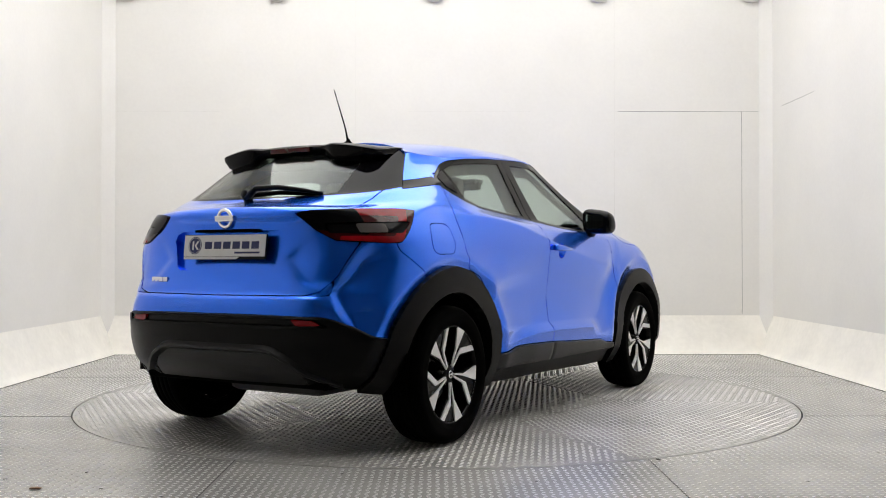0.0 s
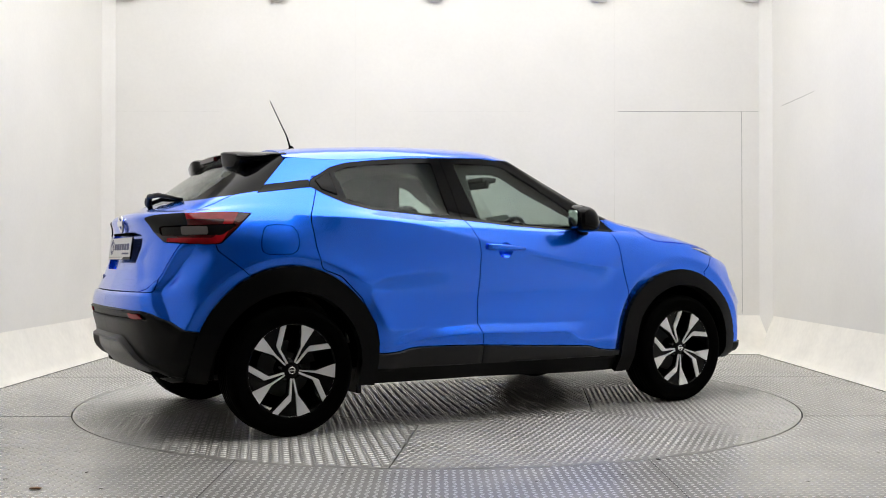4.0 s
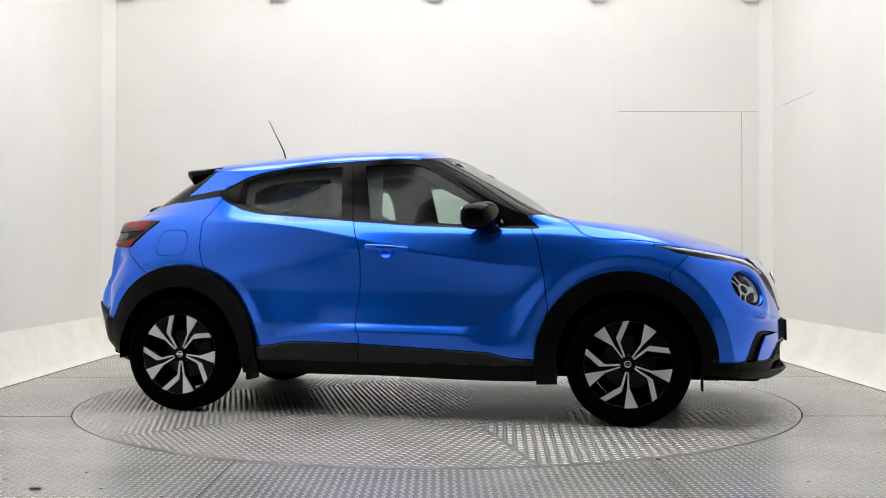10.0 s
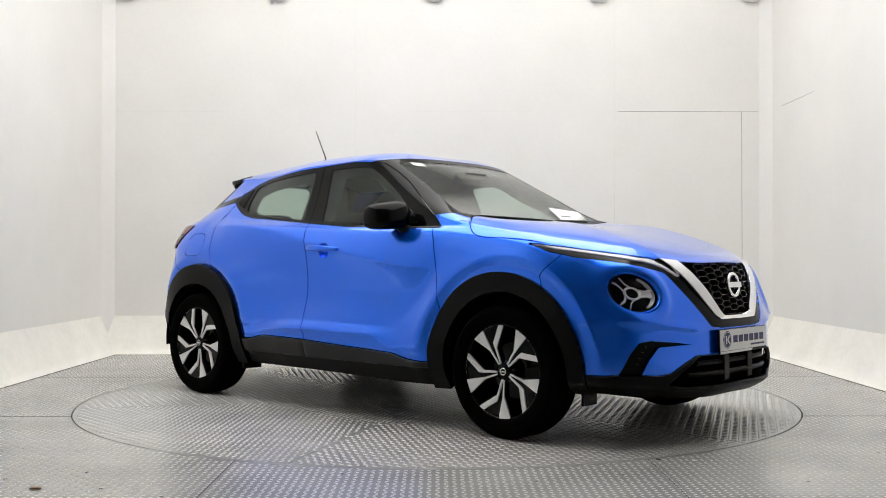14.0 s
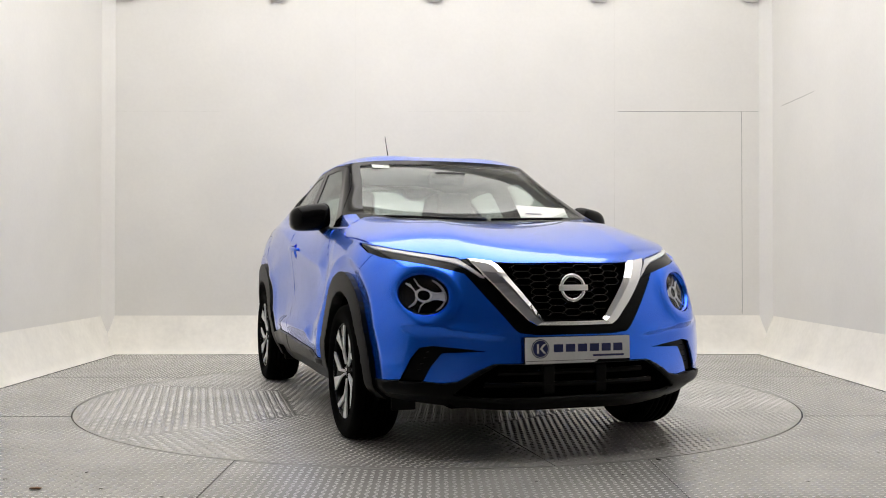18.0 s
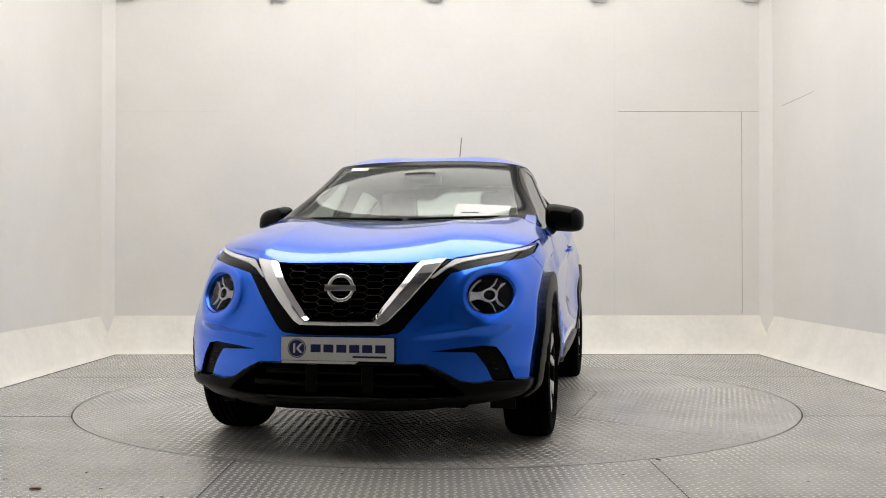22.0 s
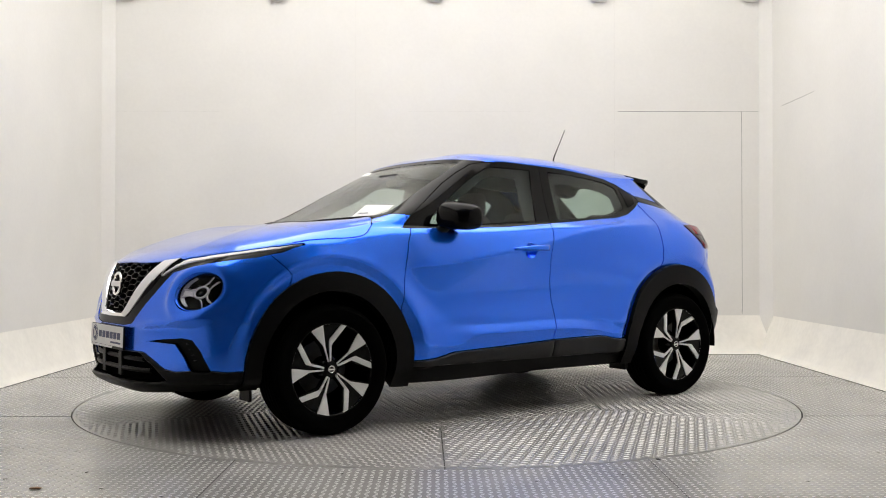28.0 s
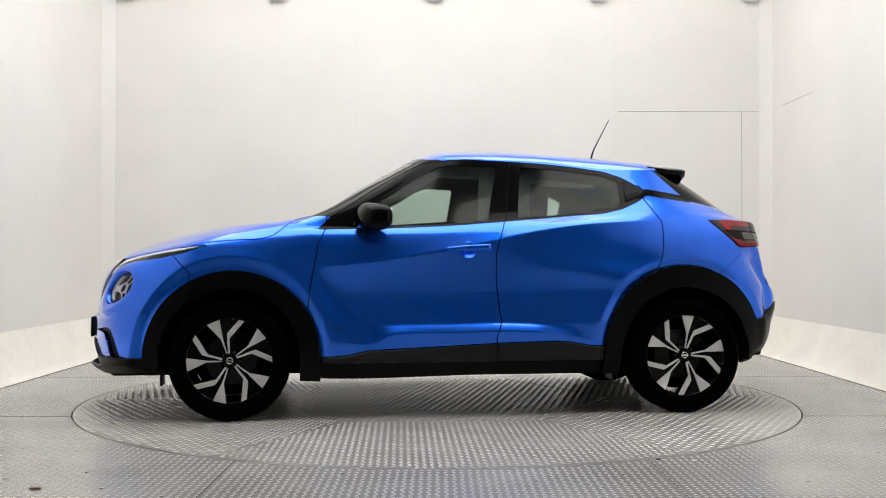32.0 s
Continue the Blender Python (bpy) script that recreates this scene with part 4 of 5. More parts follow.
    if hoop.faces:
        skin_part("red_lens", hoop, RED, tl, mirror=side, out=0.0082, thick=0.004, roll=0.001, label="bright red outer lens")
    skin_part("smoked_inner_lens", inner, GLOSS_BLACK, tl, mirror=side, out=0.0085, thick=0.004, roll=0)
    skin_part("smoked_band", tail_inner, GLOSS_BLACK, tl, mirror=side, out=0.003, thick=0.02)
    clear, _ = tail_inner.cut(lambda co, sv: np.maximum.reduce([np.abs(co[:, 0] + 1.775) - 0.055, np.abs(co[:, 2] - 1.042) - 0.021]))
    skin_part("reversing_lamp", clear, CLEAR_GREY, tl, mirror=side, out=0.006, thick=0.01)
    # door handle with its hollow
    bowl = Skin(cup.co.copy(), cup.sv[:, :2], cup.faces)
    r = np.hypot(bowl.co[:, 0] - CUP_X, bowl.co[:, 2] - CUP_Z) / CUP_R
    bowl.co[:, 1] -= 0.030 * np.clip(1 - r ** 2, 0, 1) ** 0.7
    skin_part("handle_cup", bowl, PAINT, car, mirror=side, roll=0)
    sg = -1 if side else 1
    bm = bmesh.new()
    rings = []
    for i in range(15):
        u = i / 14
        x = -0.153 + 0.256 * u
        zc = 0.970 - 0.010 * u
        hz = 0.019 * (1 - 0.55 * u ** 2.5)
        yo = 0.888 + 0.022 * math.sin(math.pi * min(1, 0.12 + u * 0.88)) ** 0.6
        ring = []
        for k in range(10):
            a = 2 * math.pi * k / 10
            ring.append(bm.verts.new((x, sg * (yo + 0.009 * math.cos(a)), zc + hz * math.sin(a))))
        rings.append(ring)
    for r0, r1 in zip(rings, rings[1:]):
        for k in range(10):
            bm.faces.new((r0[k], r0[(k + 1) % 10], r1[(k + 1) % 10], r1[k]))
    bm.faces.new(rings[0])
    bm.faces.new(rings[-1][::-1])
    grip = part("door_handle", bm, PAINT, car, smooth=True)
    part("key_sensor", box_bm(-0.1155, -0.114, *sorted((sg * 0.88, sg * 0.9095)), 0.953, 0.986), DARK, grip)

    # door mirror: a rounded gloss black housing on a short foot
    def housing(a, b, sg=sg):
        sx, sy, sz = 0.086, 0.112, 0.078
        ca, sa, cb, sb = math.cos(a), math.sin(a), math.cos(b), math.sin(b)
        pw = lambda v, e: math.copysign(abs(v) ** e, v)
        x, y, z = sx * pw(ca, .45 if ca < 0 else .8) * pw(cb, .55), sy * pw(sa, .62) * pw(cb, .55), sz * pw(sb, .55)
        x -= 0.030 * max(0, z / sz) * (x > 0)
        z += 0.018 * (-y / sy) * (1 if z > 0 else 0.3)
        x -= 0.03 * (y / sy)
        return (0.525 + x, sg * (0.898 + y), 1.142 + z)
    bm = bmesh.new()
    nu, nv = 36, 20
    g = [[bm.verts.new(housing(2 * math.pi * i / nu, -math.pi / 2 + math.pi * (j + .5) / nv)) for i in range(nu)] for j in range(nv)]
    for j in range(nv - 1):
        for i in range(nu):
            bm.faces.new((g[j][i], g[j][(i + 1) % nu], g[j + 1][(i + 1) % nu], g[j + 1][i]))
    bm.faces.new(g[0][::-1])
    bm.faces.new(g[-1])
    mir = part("door_mirror", bm, GLOSS_BLACK, car, "gloss black door mirror housing", smooth=True)
    part("mirror_foot", tube_bm([(0.60, sg * 0.775, 1.035), (0.59, sg * 0.80, 1.050), (0.565, sg * 0.83, 1.085), (0.545, sg * 0.86, 1.12)], 0.034, 12, taper=[1.1, 1.0, 0.9, 0.95]), BLACK_PLASTIC, mir, smooth=True)
    glass = [(u, v) for u, v in ((-.080, -.045), (-.075, .050), (-.06, .062), (.055, .050), (.075, .035), (.085, -.01), (.075, -.052), (.05, -.060), (-.06, -.058))]
    part("mirror_glass", prism_bm(glass, 0.004, lambda u, v, w: (0.4405 - w - 0.28 * u * 0.86, sg * (0.90 + 0.86 * u), 1.144 + 0.86 * v)), MIRROR, mir)

# ---- grille mesh, badges, plates ----
FRONT_PTS = GRID.reshape(-1, 3)
FRONT_PTS = FRONT_PTS[(FRONT_PTS[:, 0] > 1.6) & (FRONT_PTS[:, 2] < 0.96)]
BACK_PTS = GRID.reshape(-1, 3)
BACK_PTS = BACK_PTS[BACK_PTS[:, 0] < -1.5]


def face_x(pts, y, z):
    """Where the skin lies along x at a given place of the front or the tail."""
    d = np.hypot(pts[:, 1] - abs(y), pts[:, 2] - z)
    i = np.argsort(d)[:4]
    w = 1 / (d[i] + 1e-4) ** 2
    return float((pts[i, 0] * w).sum() / w.sum())


def front_terms(y, z):
    y2 = np.asarray(y, float) ** 2
    z = np.asarray(z, float)
    return np.stack([1 + 0 * y2, y2, y2 ** 2, z, z ** 2, z ** 3, y2 * z, y2 * z ** 2], axis=-1)


zone = FRONT_PTS[(np.abs(FRONT_PTS[:, 1]) < 0.50) & (FRONT_PTS[:, 2] > 0.57) & (FRONT_PTS[:, 2] < 0.92) & (FRONT_PTS[:, 0] > 1.85)]
FRONT_FIT = np.linalg.lstsq(front_terms(zone[:, 1], zone[:, 2]), zone[:, 0], rcond=None)[0]


def chrome_vee_bm():
    """A crisp bevelled V: matched points on its inner and outer edge, a ridge nearer the inner one."""
    spans = [((.338, .890), (.456, .906)), ((.282, .803), (.385, .806)), ((.212, .711), (.297, .701)), ((.160, .643), (.222, .622)), ((.143, .628), (.188, .602)), ((0, .627), (0, .600))]
    rail = []
    for (i0, o0), (i1, o1) in zip(spans, spans[1:]):
        for k in range(10):
            rail.append([np.array(a) + (np.array(b) - np.array(a)) * k / 10 for a, b in ((i0, i1), (o0, o1))])
    rail.append([np.array(q) for q in spans[-1]])
    rail = rail + [[q * np.array([-1, 1]) for q in r] for r in rail[-2::-1]]
    bm = bmesh.new()
    rows = []
    for inner, outer in rail:
        row = []
        for w, lift in ((0.0, -0.016), (0.0, -0.002), (0.30, 0.0150), (0.42, 0.0155), (0.95, 0.0075), (1.0, 0.004), (1.0, -0.012)):
            q = inner + (outer - inner) * w
            row.append(bm.verts.new((float(front_terms(q[0], q[1]) @ FRONT_FIT) + lift, q[0], q[1])))
        rows.append(row)
    n = len(rows[0])
    for r0, r1 in zip(rows, rows[1:]):
        for k in range(n):
            bm.faces.new((r0[k], r0[(k + 1) % n], r1[(k + 1) % n], r1[k]))
    bm.faces.new(rows[0])
    bm.faces.new(rows[-1][::-1])
    return bm


trim = part("chrome_grille_trim", chrome_vee_bm(), CHROME, car, "bright chrome V-shaped grille trim", smooth=True)
trim.data.set_sharp_from_angle(angle=radians(12))


def honeycomb():
    bm = bmesh.new()
    seen = set()
    a, b, h, step = 0.054, 0.020, 0.0155, 0.0155
    pitch = a + b
    test = inside([(-v[0], v[1]) for v in HOLE[4:0:-1]] + HOLE[1:5], [0, 1])
    half = 0.0016
    for row in range(20):
        z = 0.875 - row * step / 2
        for col in range(-8, 9):
            if (row + col) % 2:
                continue
            y = col * pitch
            corners = [(-a / 2 - b, 0), (-a / 2, h), (a / 2, h), (a / 2 + b, 0), (a / 2, -h), (-a / 2, -h)]
            for k in range(6):
                p, q = corners[k], corners[(k + 1) % 6]
                p, q = (y + p[0], z - row * step / 2 + p[1]), (y + q[0], z - row * step / 2 + q[1])
                key = (round((p[0] + q[0]) * 500), round((p[1] + q[1]) * 500))
                if key in seen:
                    continue
                seen.add(key)
                if test(np.array([[*p, 0], [*q, 0]]), None).max() > -0.001:
                    continue
                d = Vector((q[0] - p[0], q[1] - p[1])).normalized()
                nn = (-d.y * half, d.x * half)
                ring = []
                for pt in (p, q):
                    x = face_x(FRONT_PTS, pt[0], pt[1]) - 0.014
                    for s, dx in ((1, 0), (-1, 0), (-1, -0.022), (1, -0.022)):
                        ring.append(bm.verts.new((x + dx, pt[0] + s * nn[0], pt[1] + s * nn[1])))
                for k2 in range(4):
                    bm.faces.new((ring[k2], ring[(k2 + 1) % 4], ring[4 + (k2 + 1) % 4], ring[4 + k2]))
    return part("grille_mesh", bm, GRILLE, car, "black honeycomb grille mesh")


honeycomb()["kind"] = "stuff"


def badge(x, z, r, lean, facing):
    """A plain chrome ring with a bar across it."""
    cl, sl = math.cos(lean), math.sin(lean)
    put = lambda u, v, w: Vector((x + facing * (w * cl) - v * sl, u, z + v * cl))
    prof = [(r + 0.009 * math.cos(a), 0.006 + 0.007 * math.sin(a)) for a in [k * math.pi / 4 for k in range(8)]]
    ring = part("badge", lathe_bm(prof, 40, put, closed=True), CHROME, car, "chrome ring badge with a cross bar", smooth=True)
    part("badge_bar", prism_bm([(-r - 0.017, -.014), (r + 0.017, -.014), (r + 0.017, .014), (-r - 0.017, .014)], 0.012, lambda u, v, w: put(u, v, w + 0.003), 0.002), CHROME, ring)
    return ring


badge(2.128, 0.770, 0.056, 0.12, 1)
badge(-1.972, 1.094, 0.041, 0.10, -1)


def plate(name, x, z, lean, facing, label):
    cl, sl = math.cos(lean), math.sin(lean)
    put = lambda u, v, w: Vector((x + facing * w * cl - v * sl, facing * u, z + v * cl))
    rect = lambda x0, x1, y0, y1: [(x0, y0), (x1, y0), (x1, y1), (x0, y1)]
    base = part(name, prism_bm(rect(-.262, .262, -.064, .056), 0.010, put, 0.003), BLACK_PLASTIC, car, label)
    part("plate_face", prism_bm(rect(-.260, .260, -.050, .054), 0.003, lambda u, v, w: put(u, v, w + 0.0102), 0.001), PLATE, base)
    part("plate_strip", prism_bm([(-.258, -.063), (.08, -.063), (.10, -.052), (-.258, -.052)], 0.002, lambda u, v, w: put(u, v, w + 0.0102)), PLATE, base)
    top = 0.0133
    # u runs to the viewer's right on both plates
    view = (lambda u, v, w: put(u, v, w))
    part("plate_roundel", prism_bm([(-.187 + .043 * math.cos(a), .004 + .043 * math.sin(a)) for a in [k * math.pi / 16 for k in range(32)]], 0.0012, lambda u, v, w: view(u, v, w + top)), NAVY, base)
    part("roundel_ring", lathe_bm([(.037, top + .001), (.037, top + .0022), (.039, top + .0022), (.039, top + .001)], 32, lambda a, b, h: view(-.187 + a, .004 + b, h), closed=True), PLATE, base)
    part("roundel_bar", prism_bm(rect(-.204, -.194, -.017, .025), 0.001, lambda u, v, w: view(u, v, w + top + .0012)), PLATE, base)
    part("roundel_wedge", prism_bm([(-.190, .004), (-.172, -.017), (-.160, -.017), (-.178, .004), (-.160, .025), (-.172, .025)], 0.001, lambda u, v, w: view(u, v, w + top + .0012)), PLATE, base)
    for k in range(6):
        u0 = -.122 + k * .0595
        part("print_bar", prism_bm(rect(u0, u0 + .046, -.013, .022), 0.0012, lambda u, v, w: view(u, v, w + top)), NAVY, base)
    part("print_bar", prism_bm(rect(.072, .228, -.036, -.027), 0.0012, lambda u, v, w: view(u, v, w + top)), NAVY, base)
    return base


plate("front_number_plate", 2.178, 0.497, 0.03, 1, "white dealer plate with navy print bars")
plate("rear_number_plate", -1.972, 0.962, -0.12, -1, "white dealer plate with navy print bars")
for k in range(4):
    y = 0.50 - k * 0.036
    x = face_x(BACK_PTS, y, 0.80)
    part("model_badge", box_bm(x - 0.010, x + 0.004, y - 0.030, y - 0.002, 0.788, 0.812, 0.002), CHROME, car)


def chin_ridge():
    """The angular raised frame round the chin panel of the rear apron, sloped to a broad foot."""
    line = [(.62, .318), (.50, .372), (.43, .432), (.345, .478), (.30, .486), (-.30, .486), (-.345, .478), (-.43, .432), (-.50, .372), (-.62, .318)]
    bm, rows = bmesh.new(), []
    dense = []
    for (y0, z0), (y1, z1) in zip(line, line[1:]):
        k = max(2, int(math.hypot(y1 - y0, z1 - z0) / 0.05))
        dense += [(y0 + (y1 - y0) * i / k, z0 + (z1 - z0) * i / k) for i in range(k)]
    dense.append(line[-1])
    for i, (y, z) in enumerate(dense):
        a, b = dense[max(0, i - 1)], dense[min(len(dense) - 1, i + 1)]
        d = Vector((b[0] - a[0], b[1] - a[1])).normalized()
        n = (d.y, -d.x) if Vector((d.y, -d.x)).dot(Vector((y, z - .33))) > 0 else (-d.y, d.x)
        row = []
        for w, lift in ((0.030, -0.004), (0.020, 0.010), (0.004, 0.034), (-0.008, 0.036), (-0.020, 0.012), (-0.024, -0.004)):
            yy, zz = y + n[0] * w, z + n[1] * w
            row.append(bm.verts.new((face_x(BACK_PTS, yy, zz) - lift, yy, zz)))
        rows.append(row)
    for r0, r1 in zip(rows, rows[1:]):
        for k in range(len(r0) - 1):
            bm.faces.new((r0[k], r0[k + 1], r1[k + 1], r1[k]))
    bm.faces.new(rows[0])
    bm.faces.new(rows[-1][::-1])
    ob = part("chin_frame", bm, CHIN, car, "angular raised black frame in the rear apron", smooth=True)
    ob.data.set_sharp_from_angle(angle=radians(25))


chin_ridge()
# plate lamp strip over the rear plate
part("plate_lamp_strip", box_bm(-1.975, -1.935, -0.20, 0.20, 1.030, 1.043, 0.004), DARK, car)

# lower grille bars and the badge strip under the front bumper
for z, half in ((0.392, 0.36), (0.338, 0.42)):
    bm, rows = bmesh.new(), []
    for y in np.linspace(-half, half, 19):
        x = face_x(FRONT_PTS, y, z) - 0.022
        rows.append([bm.verts.new((x + dx, y, z + dz)) for dx, dz in ((0, 0.011), (0.006, 0), (0, -0.011), (-0.03, -0.008), (-0.03, 0.008))])
    for r0, r1 in zip(rows, rows[1:]):
        for k in range(5):
            bm.faces.new((r0[k], r0[(k + 1) % 5], r1[(k + 1) % 5], r1[k]))
    part("intake_bar", bm, BLACK_PLASTIC, car)
for y in (-0.13, 0.13):
    x = face_x(FRONT_PTS, y, 0.36) - 0.014
    part("intake_strut", box_bm(x - 0.03, x, y - 0.028, y + 0.028, 0.296, 0.424, 0.006), BLACK_PLASTIC, car)
part("tow_cover", box_bm(2.055, 2.068, 0.395, 0.455, 0.525, 0.575, 0.006), PAINT, car)
for side in (1, -1):
    for k in range(4):
        y = side * (0.690 - 0.012 * k)
        z = 0.40 + 0.027 * k
        x = face_x(FRONT_PTS, abs(y), z) - 0.018
        part("slot_fin", box_bm(x - 0.008, x + 0.004, min(y, y - side * 0.05), max(y, y - side * 0.05), z, z + 0.004), BLACK_PLASTIC, car)

# ---- spoiler, antenna, wipers ----
def spoiler():
    bm = bmesh.new()
    ny, rows = 60, []
    for j in range(ny + 1):
        v = -1 + 2 * j / ny
        av = abs(v)
        lobe = 1 / (1 + math.exp(-(av - 0.46) / 0.035))
        end = max(0.0, (av - 0.90) / 0.10)
        y = 0.52 * v
        x0 = -1.235 + 0.02 * v * v
        z0 = float(curve(ROOF_Z, [x0])[0]) - 0.010 - 0.035 * av ** 4
        x1 = -1.525 + 0.060 * av ** 2 + 0.035 * (1 - lobe) + 0.05 * end ** 2
        z1 = 1.490 + 0.012 * lobe - 0.048 * av ** 2.5
        drop = 0.050 + 0.064 * lobe * (1 - min(1, max(0.0, (av - 0.66) / 0.30)) ** 1.5) - 0.022 * end
        prof = [(x0, z0), (x0 - 0.11, z0 - 0.006 + 0.25 * (z1 - z0)), (x1 + 0.10, z1 + 0.008), (x1 + 0.012, z1), (x1, z1 - 0.008), (x1 + 0.006, z1 - drop * 0.6), (x1 + 0.03, z1 - drop), (x1 + 0.10, z1 - drop + 0.012), (x0 - 0.06, z0 - 0.055)]
        rows.append([bm.verts.new((x, y, z)) for x, z in prof])
    n = len(rows[0])
    for r0, r1 in zip(rows, rows[1:]):
        for k in range(n):
            bm.faces.new((r0[k], r0[(k + 1) % n], r1[(k + 1) % n], r1[k]))
    bm.faces.new(rows[0])
    bm.faces.new(rows[-1][::-1])
    ob = part("roof_spoiler", bm, GLOSS_BLACK, car, "gloss black twin-lobed roof spoiler", smooth=True)
    ob.data.set_sharp_from_angle(angle=radians(40))
    part("brake_light", box_bm(-1.500, -1.470, -0.13, 0.13, 1.452, 1.479, 0.003), DARK_RED, ob, "dark red high brake light")
    return ob


spoiler()
mast = part("antenna", lathe_bm([(0.030, 0.0), (0.026, 0.008), (0.012, 0.020), (0.006, 0.034), (0.0, 0.036)], 16, lambda a, b, h: (-0.985 + a * 1.5, b, 1.546 + h)), DARK, car, smooth=True)
part("antenna_mast", tube_bm([(-0.99, 0, 1.563), (-1.015, 0, 1.64), (-1.065, 0, 1.735), (-1.118, 0, 1.838)], 0.0042, 8, taper=[1.6, 1.0, 0.75, 0.6]), DARK, mast, smooth=True)
wiper = part("rear_wiper", tube_bm([(-1.83, -0.01, 1.205), (-1.845, -0.08, 1.245), (-1.825, -0.20, 1.247), (-1.79, -0.34, 1.228), (-1.765, -0.42, 1.213)], 0.013, 8, taper=[1.5, 1.1, 1.0, .8, .5]), BLACK_PLASTIC, car, smooth=True)
part("wiper_blade", tube_bm([(-1.812, 0.03, 1.212), (-1.808, -0.2, 1.222), (-1.76, -0.42, 1.212)], 0.011, 6), RUBBER, wiper)
part("wiper_boss", lathe_bm([(0.0, 0.03), (0.022, 0.028), (0.026, 0.0), (0.026, -0.02)], 16, lambda a, b, h: (-1.828 - h * .7, -0.005 + a, 1.202 + b + h * .6)), BLACK_PLASTIC, wiper, smooth=True)
for y0, y1 in ((-0.55, 0.02), (0.05, 0.60)):
    part("front_wiper", tube_bm([(0.985 - 0.17 * (y / 0.68) ** 2, y, 1.124 + 0.03 * abs(y)) for y in np.linspace(y0, y1, 8)], 0.008, 6), BLACK_PLASTIC, car, smooth=True)

# ---- wheels ----
ARM_A = [(75.8, -31.3), (74.9, -23.5), (49.7, -5.8), (40, -4.5), (18.7, -1.5), (14, 3), (13, -9), (16.3, -12), (40.3, -10.5)]
ARM_B = [(76.3, 2.5), (76.3, 20.6), (41.5, 10.8), (14, 15), (13.5, 6), (40, 6)]
ARM_BACK = [(13, -18), (38, -14), (75, -33), (75.3, -14), (75.3, 4), (75, 22), (40, 14), (13, 20)]
PX = 0.233 / 75


def wheel(x, sgn, phase):
    put = lambda u, v, h: (-sgn * u, sgn * h, v)
    w = part("wheel", lathe_bm([(0.215, 0.66), (0.228, 0.80), (0.2285, 0.846), (0.234, 0.853), (0.241, 0.855), (0.244, 0.846), (0.240, 0.80), (0.240, 0.65)], 72, put, closed=True), GLOSS_BLACK, car, "gloss black and silver five-armed alloy wheel", smooth=True)
    w.location = (x * 0.999, sgn * 0.025, 0.335)
    prof = [(0.236, 0.640), (0.27, 0.632), (0.31, 0.640), (0.330, 0.662), (0.337, 0.690)]
    for k in range(4):
        h = 0.700 + 0.032 * k
        prof += [(0.338, h), (0.338, h + 0.010), (0.331, h + 0.012), (0.331, h + 0.018), (0.338, h + 0.020)]
    prof += [(0.336, 0.832), (0.331, 0.848), (0.322, 0.860), (0.312, 0.866), (0.300, 0.869), (0.297, 0.8675), (0.268, 0.872), (0.264, 0.8695), (0.253, 0.866), (0.243, 0.858), (0.236, 0.850)]
    part("tyre", lathe_bm(prof, 80, put, closed=True), RUBBER, w, "black road tyre", smooth=True)
    part("wheel_back", lathe_bm([(0.0, 0.70), (0.21, 0.68)], 40, put), DARK, w)
    part("brake_disc", lathe_bm([(0.06, 0.735), (0.145, 0.735), (0.145, 0.72), (0.06, 0.72)], 40, put, closed=True), CABIN, w)
    part("brake_caliper", prism_bm([(0.09 * math.cos(a) , 0.09 * math.sin(a)) for a in np.linspace(0.2, 1.4, 6)] + [(0.165 * math.cos(a), 0.165 * math.sin(a)) for a in np.linspace(1.4, 0.2, 6)], 0.04, lambda u, v, h: put(u, v, 0.715 + h)), GLOSS_BLACK, w)
    for k in range(5):
        turn = phase + 72 * k

        def polar(r, a):
            t = radians(a + turn)
            return (r * PX * math.sin(t), -r * PX * math.cos(t))
        dish = lambda u, v: 0.838 + 0.014 * min(1, (math.hypot(u, v) / 0.22)) ** 2
        back = prism_bm([polar(*q) for q in ARM_BACK], 1.0, lambda u, v, h: put(u, v, dish(u, v) - 0.030 * (1 - h) - 0.006), 0.002)
        spoke = part("spoke", back, GLOSS_BLACK, w)
        for arm in (ARM_A, ARM_B):
            part("spoke_face", prism_bm([polar(*q) for q in arm], 1.0, lambda u, v, h: put(u, v, dish(u, v) - 0.012 * (1 - h) + 0.0015), 0.0012), SILVER, spoke, "machined silver spoke face")
        rim = [polar(76.6, a) for a in range(-31, 22, 4)] + [polar(75.2, a) for a in range(21, -32, -4)]
        part("rim_edge", prism_bm(rim, 1.0, lambda u, v, h: put(u, v, dish(u, v) - 0.006 * (1 - h) + 0.0008)), SILVER, spoke)
        a = radians(turn + 36)
        part("wheel_nut", lathe_bm([(0.0, 0.828), (0.008, 0.828), (0.010, 0.80)], 6, lambda p, q, h: put(0.052 * math.sin(a) + p, -0.052 * math.cos(a) + q, h)), CABIN, w)
    part("hub", lathe_bm([(0.0, 0.838), (0.030, 0.837), (0.055, 0.826), (0.062, 0.79)], 40, put), GLOSS_BLACK, w, smooth=True)
    cap = part("hub_cap", lathe_bm([(0.0, 0.8405), (0.024, 0.8400), (0.027, 0.837)], 32, put), GLOSS_BLACK, w, smooth=True)
    part("hub_ring", lathe_bm([(0.014, 0.8405), (0.014, 0.8435), (0.019, 0.8435), (0.019, 0.8405)], 32, put, closed=True), CHROME, cap, smooth=True)
    part("hub_bar", prism_bm([(-.021, -.004), (.021, -.004), (.021, .004), (-.021, .004)], 0.003, lambda u, v, h: put(u, v, 0.8412 + h)), CHROME, cap)


